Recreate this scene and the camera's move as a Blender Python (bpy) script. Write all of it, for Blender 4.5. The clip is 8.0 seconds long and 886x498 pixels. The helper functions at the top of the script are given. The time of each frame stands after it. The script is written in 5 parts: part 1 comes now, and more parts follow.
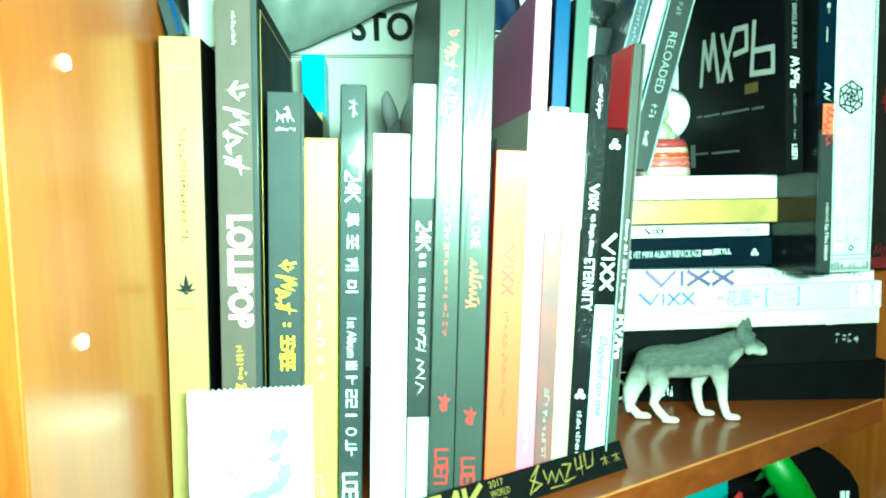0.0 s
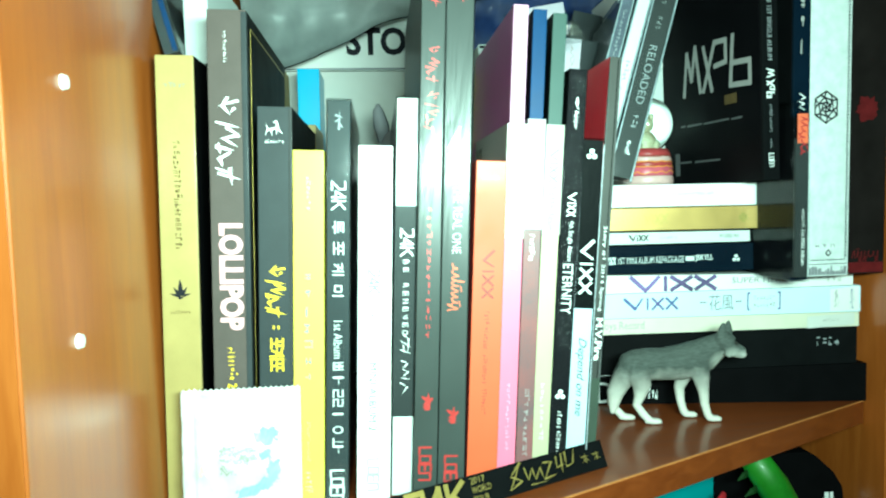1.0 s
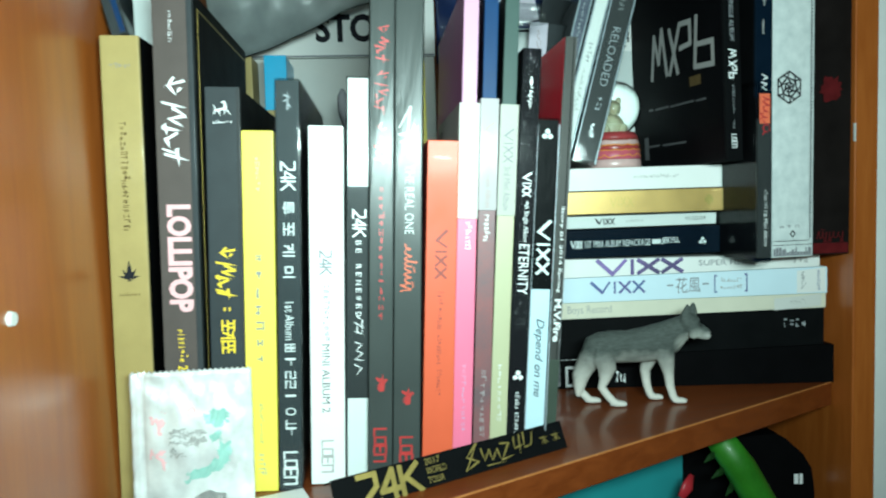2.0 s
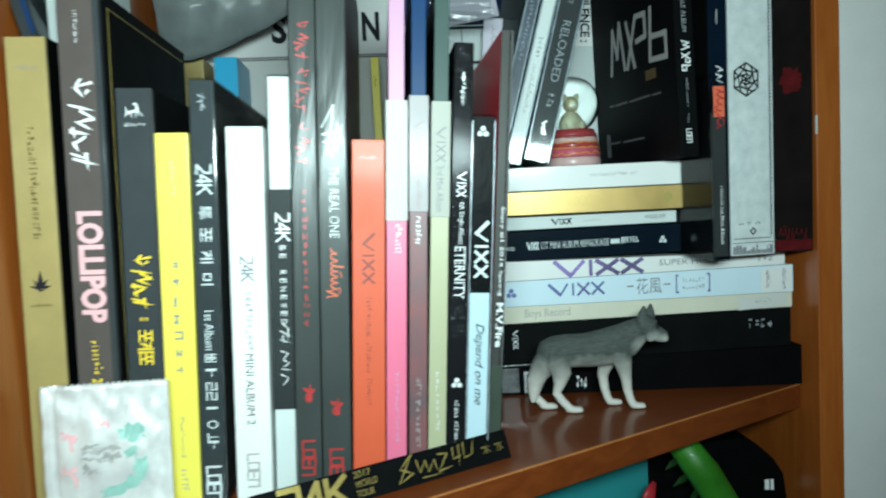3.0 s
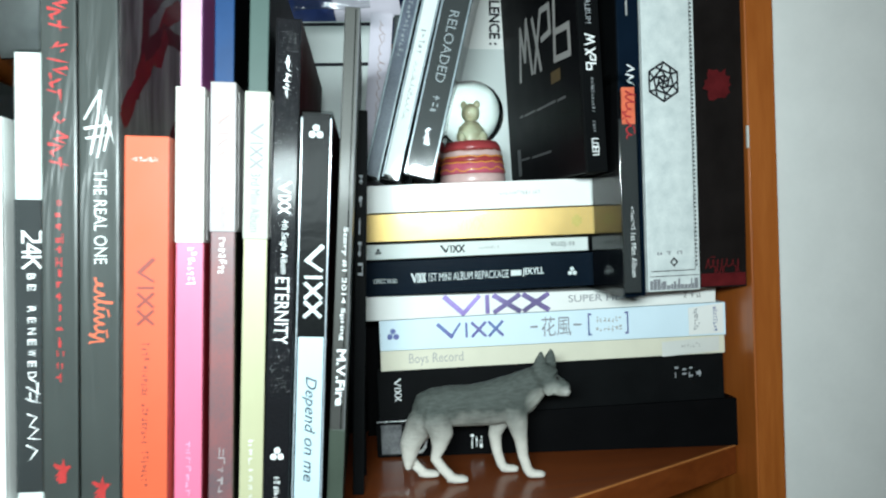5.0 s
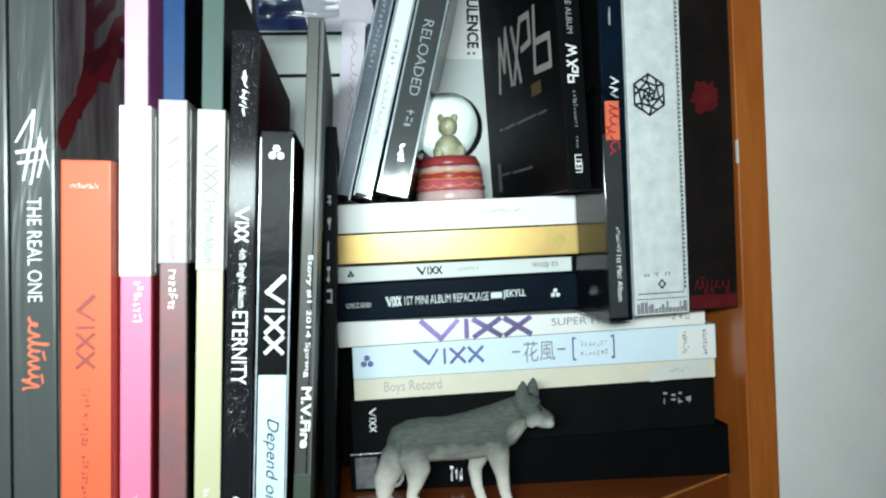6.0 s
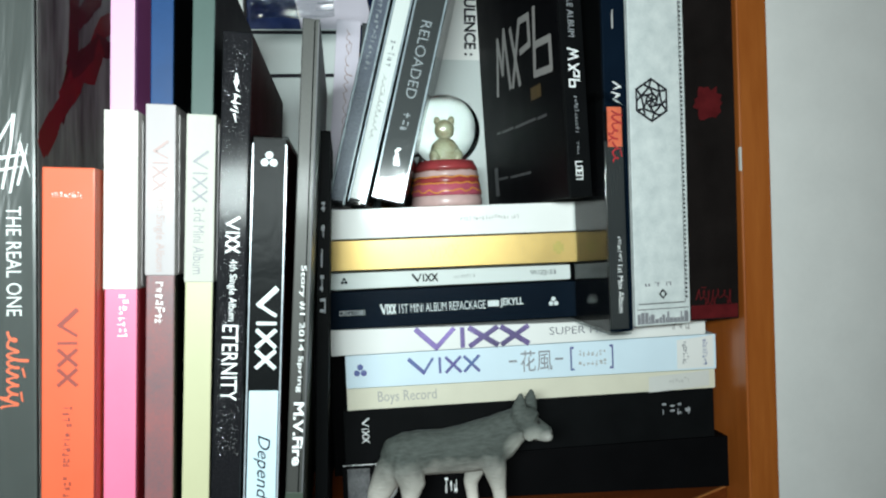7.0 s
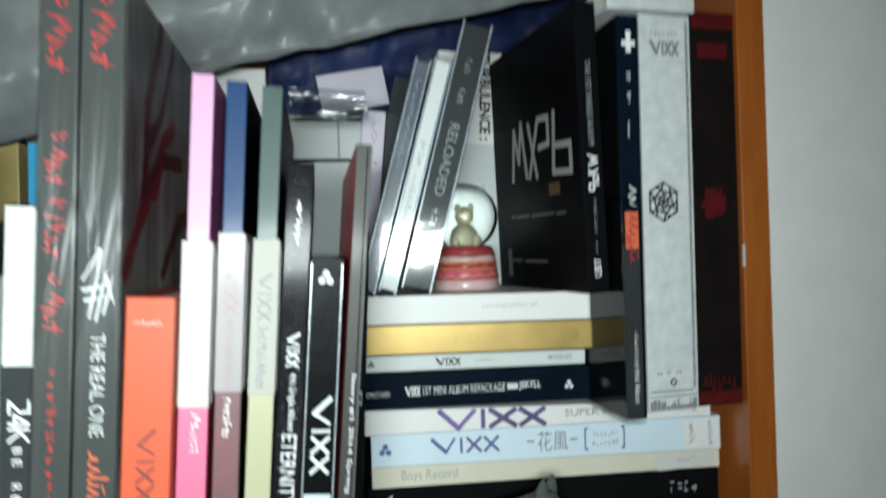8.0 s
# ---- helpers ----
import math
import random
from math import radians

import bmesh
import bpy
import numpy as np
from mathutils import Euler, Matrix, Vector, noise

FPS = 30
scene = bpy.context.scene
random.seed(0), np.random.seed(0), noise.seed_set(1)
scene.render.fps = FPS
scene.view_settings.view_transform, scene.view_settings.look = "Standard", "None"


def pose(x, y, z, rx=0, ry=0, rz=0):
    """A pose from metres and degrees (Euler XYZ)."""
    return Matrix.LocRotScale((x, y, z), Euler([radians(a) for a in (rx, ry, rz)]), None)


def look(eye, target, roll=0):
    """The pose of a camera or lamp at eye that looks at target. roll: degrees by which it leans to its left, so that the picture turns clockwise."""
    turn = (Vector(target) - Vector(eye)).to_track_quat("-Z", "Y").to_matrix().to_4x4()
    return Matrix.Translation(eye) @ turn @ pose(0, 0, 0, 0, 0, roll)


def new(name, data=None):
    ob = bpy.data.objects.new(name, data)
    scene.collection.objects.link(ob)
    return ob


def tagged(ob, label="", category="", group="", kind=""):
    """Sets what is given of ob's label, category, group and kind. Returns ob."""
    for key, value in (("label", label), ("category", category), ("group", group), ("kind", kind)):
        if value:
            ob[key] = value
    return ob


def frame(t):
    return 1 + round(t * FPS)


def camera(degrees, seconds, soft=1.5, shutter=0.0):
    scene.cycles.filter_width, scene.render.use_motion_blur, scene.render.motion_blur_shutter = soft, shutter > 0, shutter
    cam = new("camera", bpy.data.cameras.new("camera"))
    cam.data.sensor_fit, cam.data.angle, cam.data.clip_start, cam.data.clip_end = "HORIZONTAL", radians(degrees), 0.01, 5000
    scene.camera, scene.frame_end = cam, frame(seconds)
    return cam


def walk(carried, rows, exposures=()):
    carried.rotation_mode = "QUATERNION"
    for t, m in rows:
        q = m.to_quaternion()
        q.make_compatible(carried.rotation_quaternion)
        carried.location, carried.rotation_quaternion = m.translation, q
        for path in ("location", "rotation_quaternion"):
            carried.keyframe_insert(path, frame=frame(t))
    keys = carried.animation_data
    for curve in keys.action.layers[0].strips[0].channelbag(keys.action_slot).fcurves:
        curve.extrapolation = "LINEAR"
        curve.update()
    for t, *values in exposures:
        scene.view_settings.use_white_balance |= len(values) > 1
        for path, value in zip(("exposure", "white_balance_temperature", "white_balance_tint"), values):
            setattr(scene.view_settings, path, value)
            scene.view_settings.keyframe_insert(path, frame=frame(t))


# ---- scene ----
cam = camera(65.6, 8.0, soft=2.1, shutter=0.85)
METRES, EYE, TILT, LEAN, TURN = 0.297, 0.1625, -4.7, 1.2, -6.0
ROWS = [
    (0.0, 0.0, 0.0, 0.0, -0.0, 0.0, -0.0),
    (0.5, 0.0145, -0.0313, -0.0037, 0.28, 0.18, 0.24),
    (1.0, 0.0442, -0.0554, -0.0069, 0.58, 0.8, 0.23),
    (1.5, 0.0774, -0.0571, -0.0229, 0.38, 0.39, 0.37),
    (3.0, 0.2664, 0.0026, -0.038, 1.1, 0.72, 1.67),
    (3.5, 0.3476, 0.069, -0.0283, 1.09, 0.54, 1.9),
    (4.0, 0.4208, 0.1595, -0.0268, 0.11, 1.36, 2.06),
    (4.5, 0.4673, 0.2368, -0.0412, -0.47, 1.97, 1.41),
    (5.0, 0.5013, 0.2845, -0.0397, -0.36, 3.31, 1.17),
    (6.5, 0.5195, 0.3812, 0.0157, -2.14, 3.65, 1.67),
    (7.0, 0.5113, 0.3894, 0.0221, -2.38, 3.28, 1.32),
    (7.5, 0.4783, 0.3821, 0.0625, -2.75, 3.75, 1.14),
    (8.0, 0.4117, 0.311, 0.1493, -4.51, 5.05, 0.85),
]
EXPOSURES = [(0.0, 1.78, 5900, -53), (0.5, 1.5, 5880, -49), (1.0, 1.0, 5970, -29), (1.5, 0.54, 5980, -15), (3.0, -0.05, 5950, -2), (4.0, 0.36, 6100, 4), (5.0, 0.44, 6250, 9), (7.0, 0.25, 6450, 11), (8.0, -0.04, 6500, 13)]
walk(cam, [(t, pose(0, 0, EYE, TILT, LEAN, TURN) @ pose(METRES * x, METRES * y, METRES * z, 90 + pitch, roll, yaw)) for t, x, y, z, yaw, pitch, roll in ROWS], EXPOSURES)

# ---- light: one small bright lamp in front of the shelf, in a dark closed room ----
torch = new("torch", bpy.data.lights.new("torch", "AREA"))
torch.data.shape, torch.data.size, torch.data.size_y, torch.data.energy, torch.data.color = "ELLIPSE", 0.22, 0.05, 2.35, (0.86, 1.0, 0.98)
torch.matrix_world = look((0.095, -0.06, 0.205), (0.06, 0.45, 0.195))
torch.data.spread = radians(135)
room_light = bpy.data.worlds.new("room_light")
scene.world = room_light
room_light.use_nodes = True
room_light.node_tree.nodes["Background"].inputs[0].default_value = (0.6, 0.7, 0.75, 1)
room_light.node_tree.nodes["Background"].inputs[1].default_value = 0.05


# ---- materials ----
def mat(name, color, rough=0.5, metal=0.0, var=0.12, scale=60.0, bump=0.15, coat=0.0, color2=None, fine=900.0):
    """A surface with colour variation at two scales and a fine relief."""
    m = bpy.data.materials.new(name)
    m.use_nodes = True
    n, l = m.node_tree.nodes, m.node_tree.links
    b = n["Principled BSDF"]
    b.inputs["Roughness"].default_value, b.inputs["Metallic"].default_value = rough, metal
    b.inputs["Coat Weight"].default_value, b.inputs["Coat Roughness"].default_value = coat, 0.12
    b.inputs["Specular IOR Level"].default_value = 0.03 if max(color) < 0.03 else 0.15 if max(color) < 0.15 else 0.4
    co = n.new("ShaderNodeTexCoord")
    big, small = n.new("ShaderNodeTexNoise"), n.new("ShaderNodeTexNoise")
    big.inputs["Scale"].default_value, small.inputs["Scale"].default_value = scale, fine
    big.inputs["Detail"].default_value = 5
    for t in (big, small):
        l.new(co.outputs["Object"], t.inputs["Vector"])
    add = n.new("ShaderNodeMath")
    add.operation = "MULTIPLY_ADD"
    l.new(small.outputs["Fac"], add.inputs[0])
    add.inputs[1].default_value = 0.35
    l.new(big.outputs["Fac"], add.inputs[2])
    ramp = n.new("ShaderNodeMapRange")
    ramp.inputs["From Min"].default_value, ramp.inputs["From Max"].default_value = 0.45, 0.9
    l.new(add.outputs[0], ramp.inputs["Value"])
    mix = n.new("ShaderNodeMix")
    mix.data_type = "RGBA"
    l.new(ramp.outputs[0], mix.inputs["Factor"])
    dark = color2 or tuple(c * (1 - var) for c in color)
    mix.inputs["A"].default_value, mix.inputs["B"].default_value = (*dark, 1), (*color, 1)
    l.new(mix.outputs["Result"], b.inputs["Base Color"])
    rr = n.new("ShaderNodeMapRange")
    rr.inputs["To Min"].default_value, rr.inputs["To Max"].default_value = rough * 0.85, min(1.0, rough * 1.2)
    l.new(add.outputs[0], rr.inputs["Value"])
    l.new(rr.outputs[0], b.inputs["Roughness"])
    bp = n.new("ShaderNodeBump")
    bp.inputs["Strength"].default_value, bp.inputs["Distance"].default_value = bump, 0.0004
    l.new(add.outputs[0], bp.inputs["Height"])
    l.new(bp.outputs[0], b.inputs["Normal"])
    return m


def wood(name, light, dark, along=2):
    """Lacquered wood veneer with grain along one axis."""
    m = mat(name, light, 0.42, 0, 0.1, 30, 0.03, 0.65 if along == 2 else 0.4, dark)
    m.node_tree.nodes["Principled BSDF"].inputs["Coat Roughness"].default_value = 0.24 if along == 2 else 0.12
    n, l = m.node_tree.nodes, m.node_tree.links
    mp = n.new("ShaderNodeMapping")
    s = [28.0, 28.0, 28.0]
    s[along] = 2.5
    mp.inputs["Scale"].default_value = s
    co = next(x for x in n if x.type == "TEX_COORD")
    l.new(co.outputs["Object"], mp.inputs["Vector"])
    for t in [x for x in n if x.type == "TEX_NOISE"]:
        t.inputs["Scale"].default_value = 5.0 if t.inputs["Scale"].default_value < 100 else 30.0
        t.inputs["Distortion"].default_value = 0.6
        l.new(mp.outputs[0], t.inputs["Vector"])
    return m


def clear(name, tint=(0.93, 0.96, 0.96), gloss=0.05, rough=0.05, wrinkle=0.0, wscale=25.0, shine=0.6, stretch=1.0):
    """Thin clear plastic: see-through with a glossy skin."""
    m = bpy.data.materials.new(name)
    m.use_nodes = True
    n, l = m.node_tree.nodes, m.node_tree.links
    n.remove(n["Principled BSDF"])
    tr, gl, mx, lw = n.new("ShaderNodeBsdfTransparent"), n.new("ShaderNodeBsdfGlossy"), n.new("ShaderNodeMixShader"), n.new("ShaderNodeLayerWeight")
    tr.inputs["Color"].default_value = (*tint, 1)
    gl.inputs["Roughness"].default_value = rough
    gl.inputs["Color"].default_value = (shine, shine, shine, 1)
    lw.inputs["Blend"].default_value = 0.5
    steep, add = n.new("ShaderNodeMath"), n.new("ShaderNodeMath")
    steep.operation, steep.inputs[1].default_value = "POWER", 5.0
    l.new(lw.outputs["Facing"], steep.inputs[0])
    add.operation = "ADD"
    add.use_clamp = True
    add.inputs[1].default_value = gloss + 0.04
    l.new(steep.outputs[0], add.inputs[0])
    l.new(add.outputs[0], mx.inputs[0])
    l.new(tr.outputs[0], mx.inputs[1])
    l.new(gl.outputs[0], mx.inputs[2])
    l.new(mx.outputs[0], n["Material Output"].inputs["Surface"])
    if wrinkle:
        co, tx, bp = n.new("ShaderNodeTexCoord"), n.new("ShaderNodeTexNoise"), n.new("ShaderNodeBump")
        tx.inputs["Scale"].default_value, tx.inputs["Detail"].default_value, tx.inputs["Distortion"].default_value = wscale, 3, 1.2
        lay = n.new("ShaderNodeMapping")
        lay.inputs["Scale"].default_value = (1, 1, stretch)
        l.new(co.outputs["Object"], lay.inputs["Vector"])
        l.new(lay.outputs[0], tx.inputs["Vector"])
        l.new(tx.outputs["Fac"], bp.inputs["Height"])
        bp.inputs["Strength"].default_value, bp.inputs["Distance"].default_value = wrinkle, 0.004
        l.new(bp.outputs[0], gl.inputs["Normal"])
    return m


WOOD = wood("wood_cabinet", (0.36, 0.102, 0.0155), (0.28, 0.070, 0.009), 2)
# same cabinet wood, darkened to put the weaker light on the shelves into colour
WOOD_DIM = wood("wood_cabinet_dim", (0.18, 0.041, 0.0065), (0.125, 0.026, 0.004), 0)
WOOD_EDGE = wood("wood_edge", (0.42, 0.16, 0.045), (0.34, 0.12, 0.03), 0)
WALL = mat("wall_paint", (0.72, 0.71, 0.69), 0.75, 0, 0.06, 40, 0.4, 0, None, 300)
PAGES = mat("page_edges", (0.80, 0.78, 0.72), 0.8, 0, 0.12, 500, 0.3)
WHITE = mat("white_card", (0.74, 0.74, 0.72), 0.45, 0, 0.04, 50, 0.05, 0.15)
WHITE2 = mat("offwhite_card", (0.60, 0.60, 0.57), 0.5, 0, 0.06, 50, 0.06, 0.1)
GREYW = mat("grey_white_card", (0.31, 0.28, 0.285), 0.45, 0, 0.06, 50, 0.06, 0.1)
BLACK = mat("black_card", (0.005, 0.0055, 0.006), 0.46, 0, 0.3, 60, 0.06)
BLACKG = mat("black_gloss", (0.004, 0.004, 0.005), 0.42, 0, 0.3, 60, 0.04, 0.02)
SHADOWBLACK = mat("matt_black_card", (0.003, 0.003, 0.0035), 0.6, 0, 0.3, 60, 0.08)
INK = mat("black_ink", (0.02, 0.02, 0.025), 0.5, 0, 0.1, 90, 0.0)
GREYINK = mat("grey_ink", (0.22, 0.22, 0.24), 0.5, 0, 0.1, 90, 0.0)
PALEINK = mat("pale_grey_ink", (0.36, 0.35, 0.34), 0.5, 0, 0.1, 90, 0.0)
WINK = mat("white_ink", (0.78, 0.79, 0.79), 0.5, 0, 0.06, 90, 0.0)
DIMINK = mat("dim_white_ink", (0.30, 0.31, 0.33), 0.5, 0, 0.1, 90, 0.0)
YINK = mat("yellow_ink", (0.80, 0.58, 0.03), 0.5, 0, 0.1, 90, 0.0)
PINKINK = mat("pink_ink", (0.80, 0.45, 0.47), 0.5, 0, 0.1, 90, 0.0)
REDINK = mat("red_ink", (0.62, 0.05, 0.05), 0.4, 0, 0.25, 200, 0.0)
ORANGEINK = mat("orange_ink", (0.85, 0.17, 0.08), 0.5, 0, 0.2, 200, 0.0)
BLUEINK = mat("blue_foil_ink", (0.09, 0.16, 0.33), 0.3, 0.3, 0.3, 90, 0.0, 0, (0.14, 0.10, 0.30))
HOLO = mat("holographic_foil", (0.42, 0.30, 0.72), 0.2, 0.6, 0.3, 25, 0.0, 0.3, (0.10, 0.11, 0.16))
SILVER = mat("silver_ink", (0.50, 0.51, 0.52), 0.25, 0.7, 0.3, 200, 0.0)
DARKGOLD = mat("dull_gold_ink", (0.13, 0.085, 0.03), 0.45, 0.2, 0.3, 200, 0.0)
COVERGREY = mat("dull_grey_ink", (0.11, 0.11, 0.115), 0.5, 0, 0.2, 200, 0.0)
GOLDLINE = mat("gold_line", (0.45, 0.34, 0.10), 0.35, 0.6, 0.2, 200, 0.0)
COVERART = mat("crinkled_cover_art", (0.74, 0.73, 0.71), 0.5, 0, 0.3, 22, 0.6, 0.0, (0.17, 0.14, 0.15), 120)
streaks = COVERART.node_tree.nodes.new("ShaderNodeMapping")
streaks.inputs["Scale"].default_value = (1, 3.0, 0.5)
for q in [q for q in COVERART.node_tree.nodes if q.type == "TEX_NOISE"]:
    COVERART.node_tree.links.new(next(p for p in COVERART.node_tree.nodes if p.type == "TEX_COORD").outputs["Object"], streaks.inputs["Vector"])
    COVERART.node_tree.links.new(streaks.outputs[0], q.inputs["Vector"])
CRIMSON = mat("crimson_ink", (0.26, 0.012, 0.022), 0.5, 0, 0.5, 60, 0.1)
COVERRED = mat("red_cover_ink", (0.55, 0.025, 0.035), 0.5, 0, 0.4, 60, 0.1)
COALINK = mat("brown_red_ink", (0.22, 0.040, 0.028), 0.5, 0, 0.1, 90, 0.0)
OLIVE = mat("olive_gold_card", (0.37, 0.285, 0.105), 0.45, 0.05, 0.12, 90, 0.1, 0.1)
TAUPE = mat("taupe_card", (0.092, 0.075, 0.069), 0.5, 0, 0.15, 70, 0.12)
SLATE = mat("dark_slate_card", (0.040, 0.046, 0.050), 0.45, 0, 0.2, 70, 0.08, 0.05)
CHARCOAL = mat("charcoal_card", (0.040, 0.042, 0.043), 0.45, 0, 0.25, 30, 0.06, 0.06)
# charcoal lightened to put the film's pale haze into the spine colour
HAZEGREY = mat("charcoal_with_film_haze", (0.070, 0.076, 0.074), 0.42, 0, 0.25, 30, 0.06, 0.08)
YELLOW = mat("yellow_card", (0.80, 0.68, 0.095), 0.45, 0, 0.05, 60, 0.05, 0.1)
CORAL = mat("coral_card", (0.56, 0.085, 0.030), 0.5, 0, 0.07, 60, 0.06, 0.05)
CORALD = mat("coral_dark_card", (0.38, 0.02, 0.03), 0.4, 0, 0.15, 60, 0.06, 0.1)
PINK = mat("pink_card", (0.66, 0.145, 0.25), 0.4, 0, 0.05, 60, 0.05, 0.15)
LILAC = mat("pale_pink_card", (0.50, 0.27, 0.41), 0.45, 0, 0.05, 60, 0.05, 0.05)
MAGENTA = mat("magenta_card", (0.50, 0.13, 0.38), 0.4, 0, 0.12, 60, 0.05, 0.15)
BLUE = mat("blue_card", (0.006, 0.038, 0.122), 0.4, 0, 0.2, 60, 0.05, 0.08)
MAROON = mat("maroon_card", (0.24, 0.07, 0.07), 0.4, 0, 0.3, 38, 0.05, 0.15, (0.085, 0.075, 0.085))
GREEN = mat("grey_green_card", (0.056, 0.088, 0.079), 0.4, 0, 0.12, 60, 0.05, 0.08)
PALEGREEN = mat("pale_green_card", (0.41, 0.40, 0.25), 0.4, 0, 0.05, 60, 0.05, 0.1)
SPARKLE = mat("sparkling_black_card", (0.010, 0.010, 0.012), 0.25, 0.1, 0.2, 1500, 1.0, 0.12, (0.005, 0.005, 0.006), 4000)
PALEBLUE = mat("pale_blue_card", (0.60, 0.72, 0.80), 0.45, 0, 0.04, 60, 0.05, 0.1)
CREAM = mat("cream_card", (0.64, 0.61, 0.49), 0.55, 0, 0.08, 60, 0.08)
GOLD = mat("gold_card", (0.54, 0.345, 0.115), 0.34, 0.45, 0.12, 80, 0.06, 0.1)
NAVY = mat("navy_card", (0.003, 0.008, 0.017), 0.4, 0, 0.2, 60, 0.05, 0.02)
RED = mat("red_card", (0.74, 0.022, 0.045), 0.4, 0, 0.1, 60, 0.05, 0.1)
DARKRED = mat("dark_red_print", (0.10, 0.008, 0.010), 0.5, 0, 0.4, 120, 0.05)
DARKBROWN = mat("brown_black_card", (0.012, 0.0095, 0.009), 0.5, 0, 0.4, 50, 0.1)
METALGREY = mat("grey_gloss_card", (0.060, 0.060, 0.056), 0.42, 0.2, 0.3, 20, 0.05, 0.05)
DKGREEN = mat("dark_green_card", (0.05, 0.065, 0.05), 0.4, 0, 0.2, 50, 0.05)
STONE = mat("speckled_grey_card", (0.66, 0.69, 0.68), 0.55, 0, 0.22, 130, 0.2, 0, (0.50, 0.54, 0.54))
FOIL = mat("white_foil", (0.77, 0.77, 0.75), 0.36, 0.2, 0.2, 55, 0.9, 0.2, (0.52, 0.51, 0.51), 160)
TEALPRINT = mat("teal_print", (0.34, 0.57, 0.50), 0.4, 0.1, 0.2, 80, 0.05)
GREYBAG = mat("grey_plastic_bag", (0.44, 0.48, 0.48), 0.42, 0, 0.4, 8, 0.5, 0.12, (0.22, 0.25, 0.25), 60)
BLUEBAG = mat("blue_plastic_bag", (0.022, 0.05, 0.20), 0.5, 0, 0.5, 12, 0.3, 0.02, (0.004, 0.008, 0.035), 70)
LEAFGREEN = mat("dark_leaf_green", (0.015, 0.045, 0.010), 0.5, 0, 0.4, 200, 0.2)
CYAN = mat("cyan_card", (0.04, 0.36, 0.62), 0.35, 0, 0.1, 40, 0.05, 0.2)
TEAL = mat("teal_plastic", (0.05, 0.30, 0.32), 0.4, 0, 0.12, 30, 0.05, 0.1)
LIME = mat("green_plastic", (0.05, 0.22, 0.015), 0.45, 0, 0.5, 30, 0.15, 0.05)
FIGURE = mat("pale_green_figure", (0.30, 0.32, 0.22), 0.5, 0, 0.5, 260, 0.8, 0.1, (0.20, 0.17, 0.10))
ROSE = mat("rose_glaze", (0.52, 0.10, 0.15), 0.3, 0, 0.25, 120, 0.1, 0.4)
PALEROSE = mat("pale_rose_glaze", (0.62, 0.42, 0.40), 0.35, 0, 0.2, 120, 0.1, 0.3)
REDGLAZE = mat("red_glaze", (0.36, 0.05, 0.055), 0.3, 0, 0.25, 120, 0.1, 0.4)
ORANGEGLAZE = mat("orange_glaze", (0.72, 0.28, 0.06), 0.35, 0, 0.2, 120, 0.1, 0.3)
LAVENDER = mat("lavender_paper", (0.58, 0.54, 0.62), 0.6, 0, 0.1, 40, 0.1)
BOXGREY = mat("grey_box_card", (0.54, 0.58, 0.57), 0.55, 0, 0.1, 25, 0.1)
PALEBAND = mat("greenish_white_paper", (0.385, 0.38, 0.335), 0.55, 0, 0.08, 70, 0.06)
LABELSILVER = mat("scuffed_silver", (0.16, 0.165, 0.17), 0.4, 0.3, 0.4, 90, 0.3, 0.1, (0.03, 0.03, 0.035))
PAPERBAND = mat("warm_white_paper", (0.50, 0.475, 0.44), 0.55, 0, 0.08, 70, 0.06)
CASEBLUE = mat("dull_lavender_paper", (0.14, 0.15, 0.20), 0.35, 0, 0.4, 25, 0.05, 0.3, (0.02, 0.025, 0.045))
WARMINK = mat("rose_grey_ink", (0.34, 0.24, 0.23), 0.5, 0, 0.1, 90, 0.0)
CLEAR = clear("clear_plastic", (0.92, 0.95, 0.95), 0.0, 0.08, 0.05, 40.0)
SATIN = clear("worn_plastic", (0.92, 0.95, 0.95), 0.0, 0.3, 0.1, 40.0, 0.05)
PLASTIC = mat("pale_plastic_edge", (0.38, 0.42, 0.46), 0.25, 0.1, 0.3, 90, 0.1, 0.4)
FILM = clear("shrink_film", (0.88, 0.90, 0.89), 0.02, 0.28, 0.5, 60.0, 0.26, 0.12)
CLEARBAG = clear("clear_bag", (0.78, 0.82, 0.82), 0.16, 0.14, 0.9, 22.0)
ROOM = mat("room_paint", (0.30, 0.28, 0.26), 0.8, 0, 0.1, 3, 0.1)

GLASS = bpy.data.materials.new("globe_glass")
GLASS.use_nodes = True
gp = GLASS.node_tree.nodes["Principled BSDF"]
gp.inputs["Base Color"].default_value, gp.inputs["Roughness"].default_value = (0.97, 1, 0.98, 1), 0.01
gp.inputs["Transmission Weight"].default_value, gp.inputs["IOR"].default_value = 1.0, 1.42


# ---- helpers ----
def part(name, bm, material, parent, label=""):
    me = bpy.data.meshes.new(name)
    bm.to_mesh(me)
    bm.free()
    me.materials.append(material)
    ob = new(name, me)
    ob.parent = parent
    return tagged(ob, label)


def thing(name, m, label, category, group=""):
    ob = new(name)
    ob.empty_display_size = 0.01
    ob.matrix_world = m
    return tagged(ob, label, category, group)


def solid(name, bm, material, label, category, kind="", m=None, group=""):
    """A thing or a piece of the setting in one mesh."""
    ob = part(name, bm, material, None)
    if m is not None:
        ob.matrix_world = m
    return tagged(ob, label, category, group, kind)


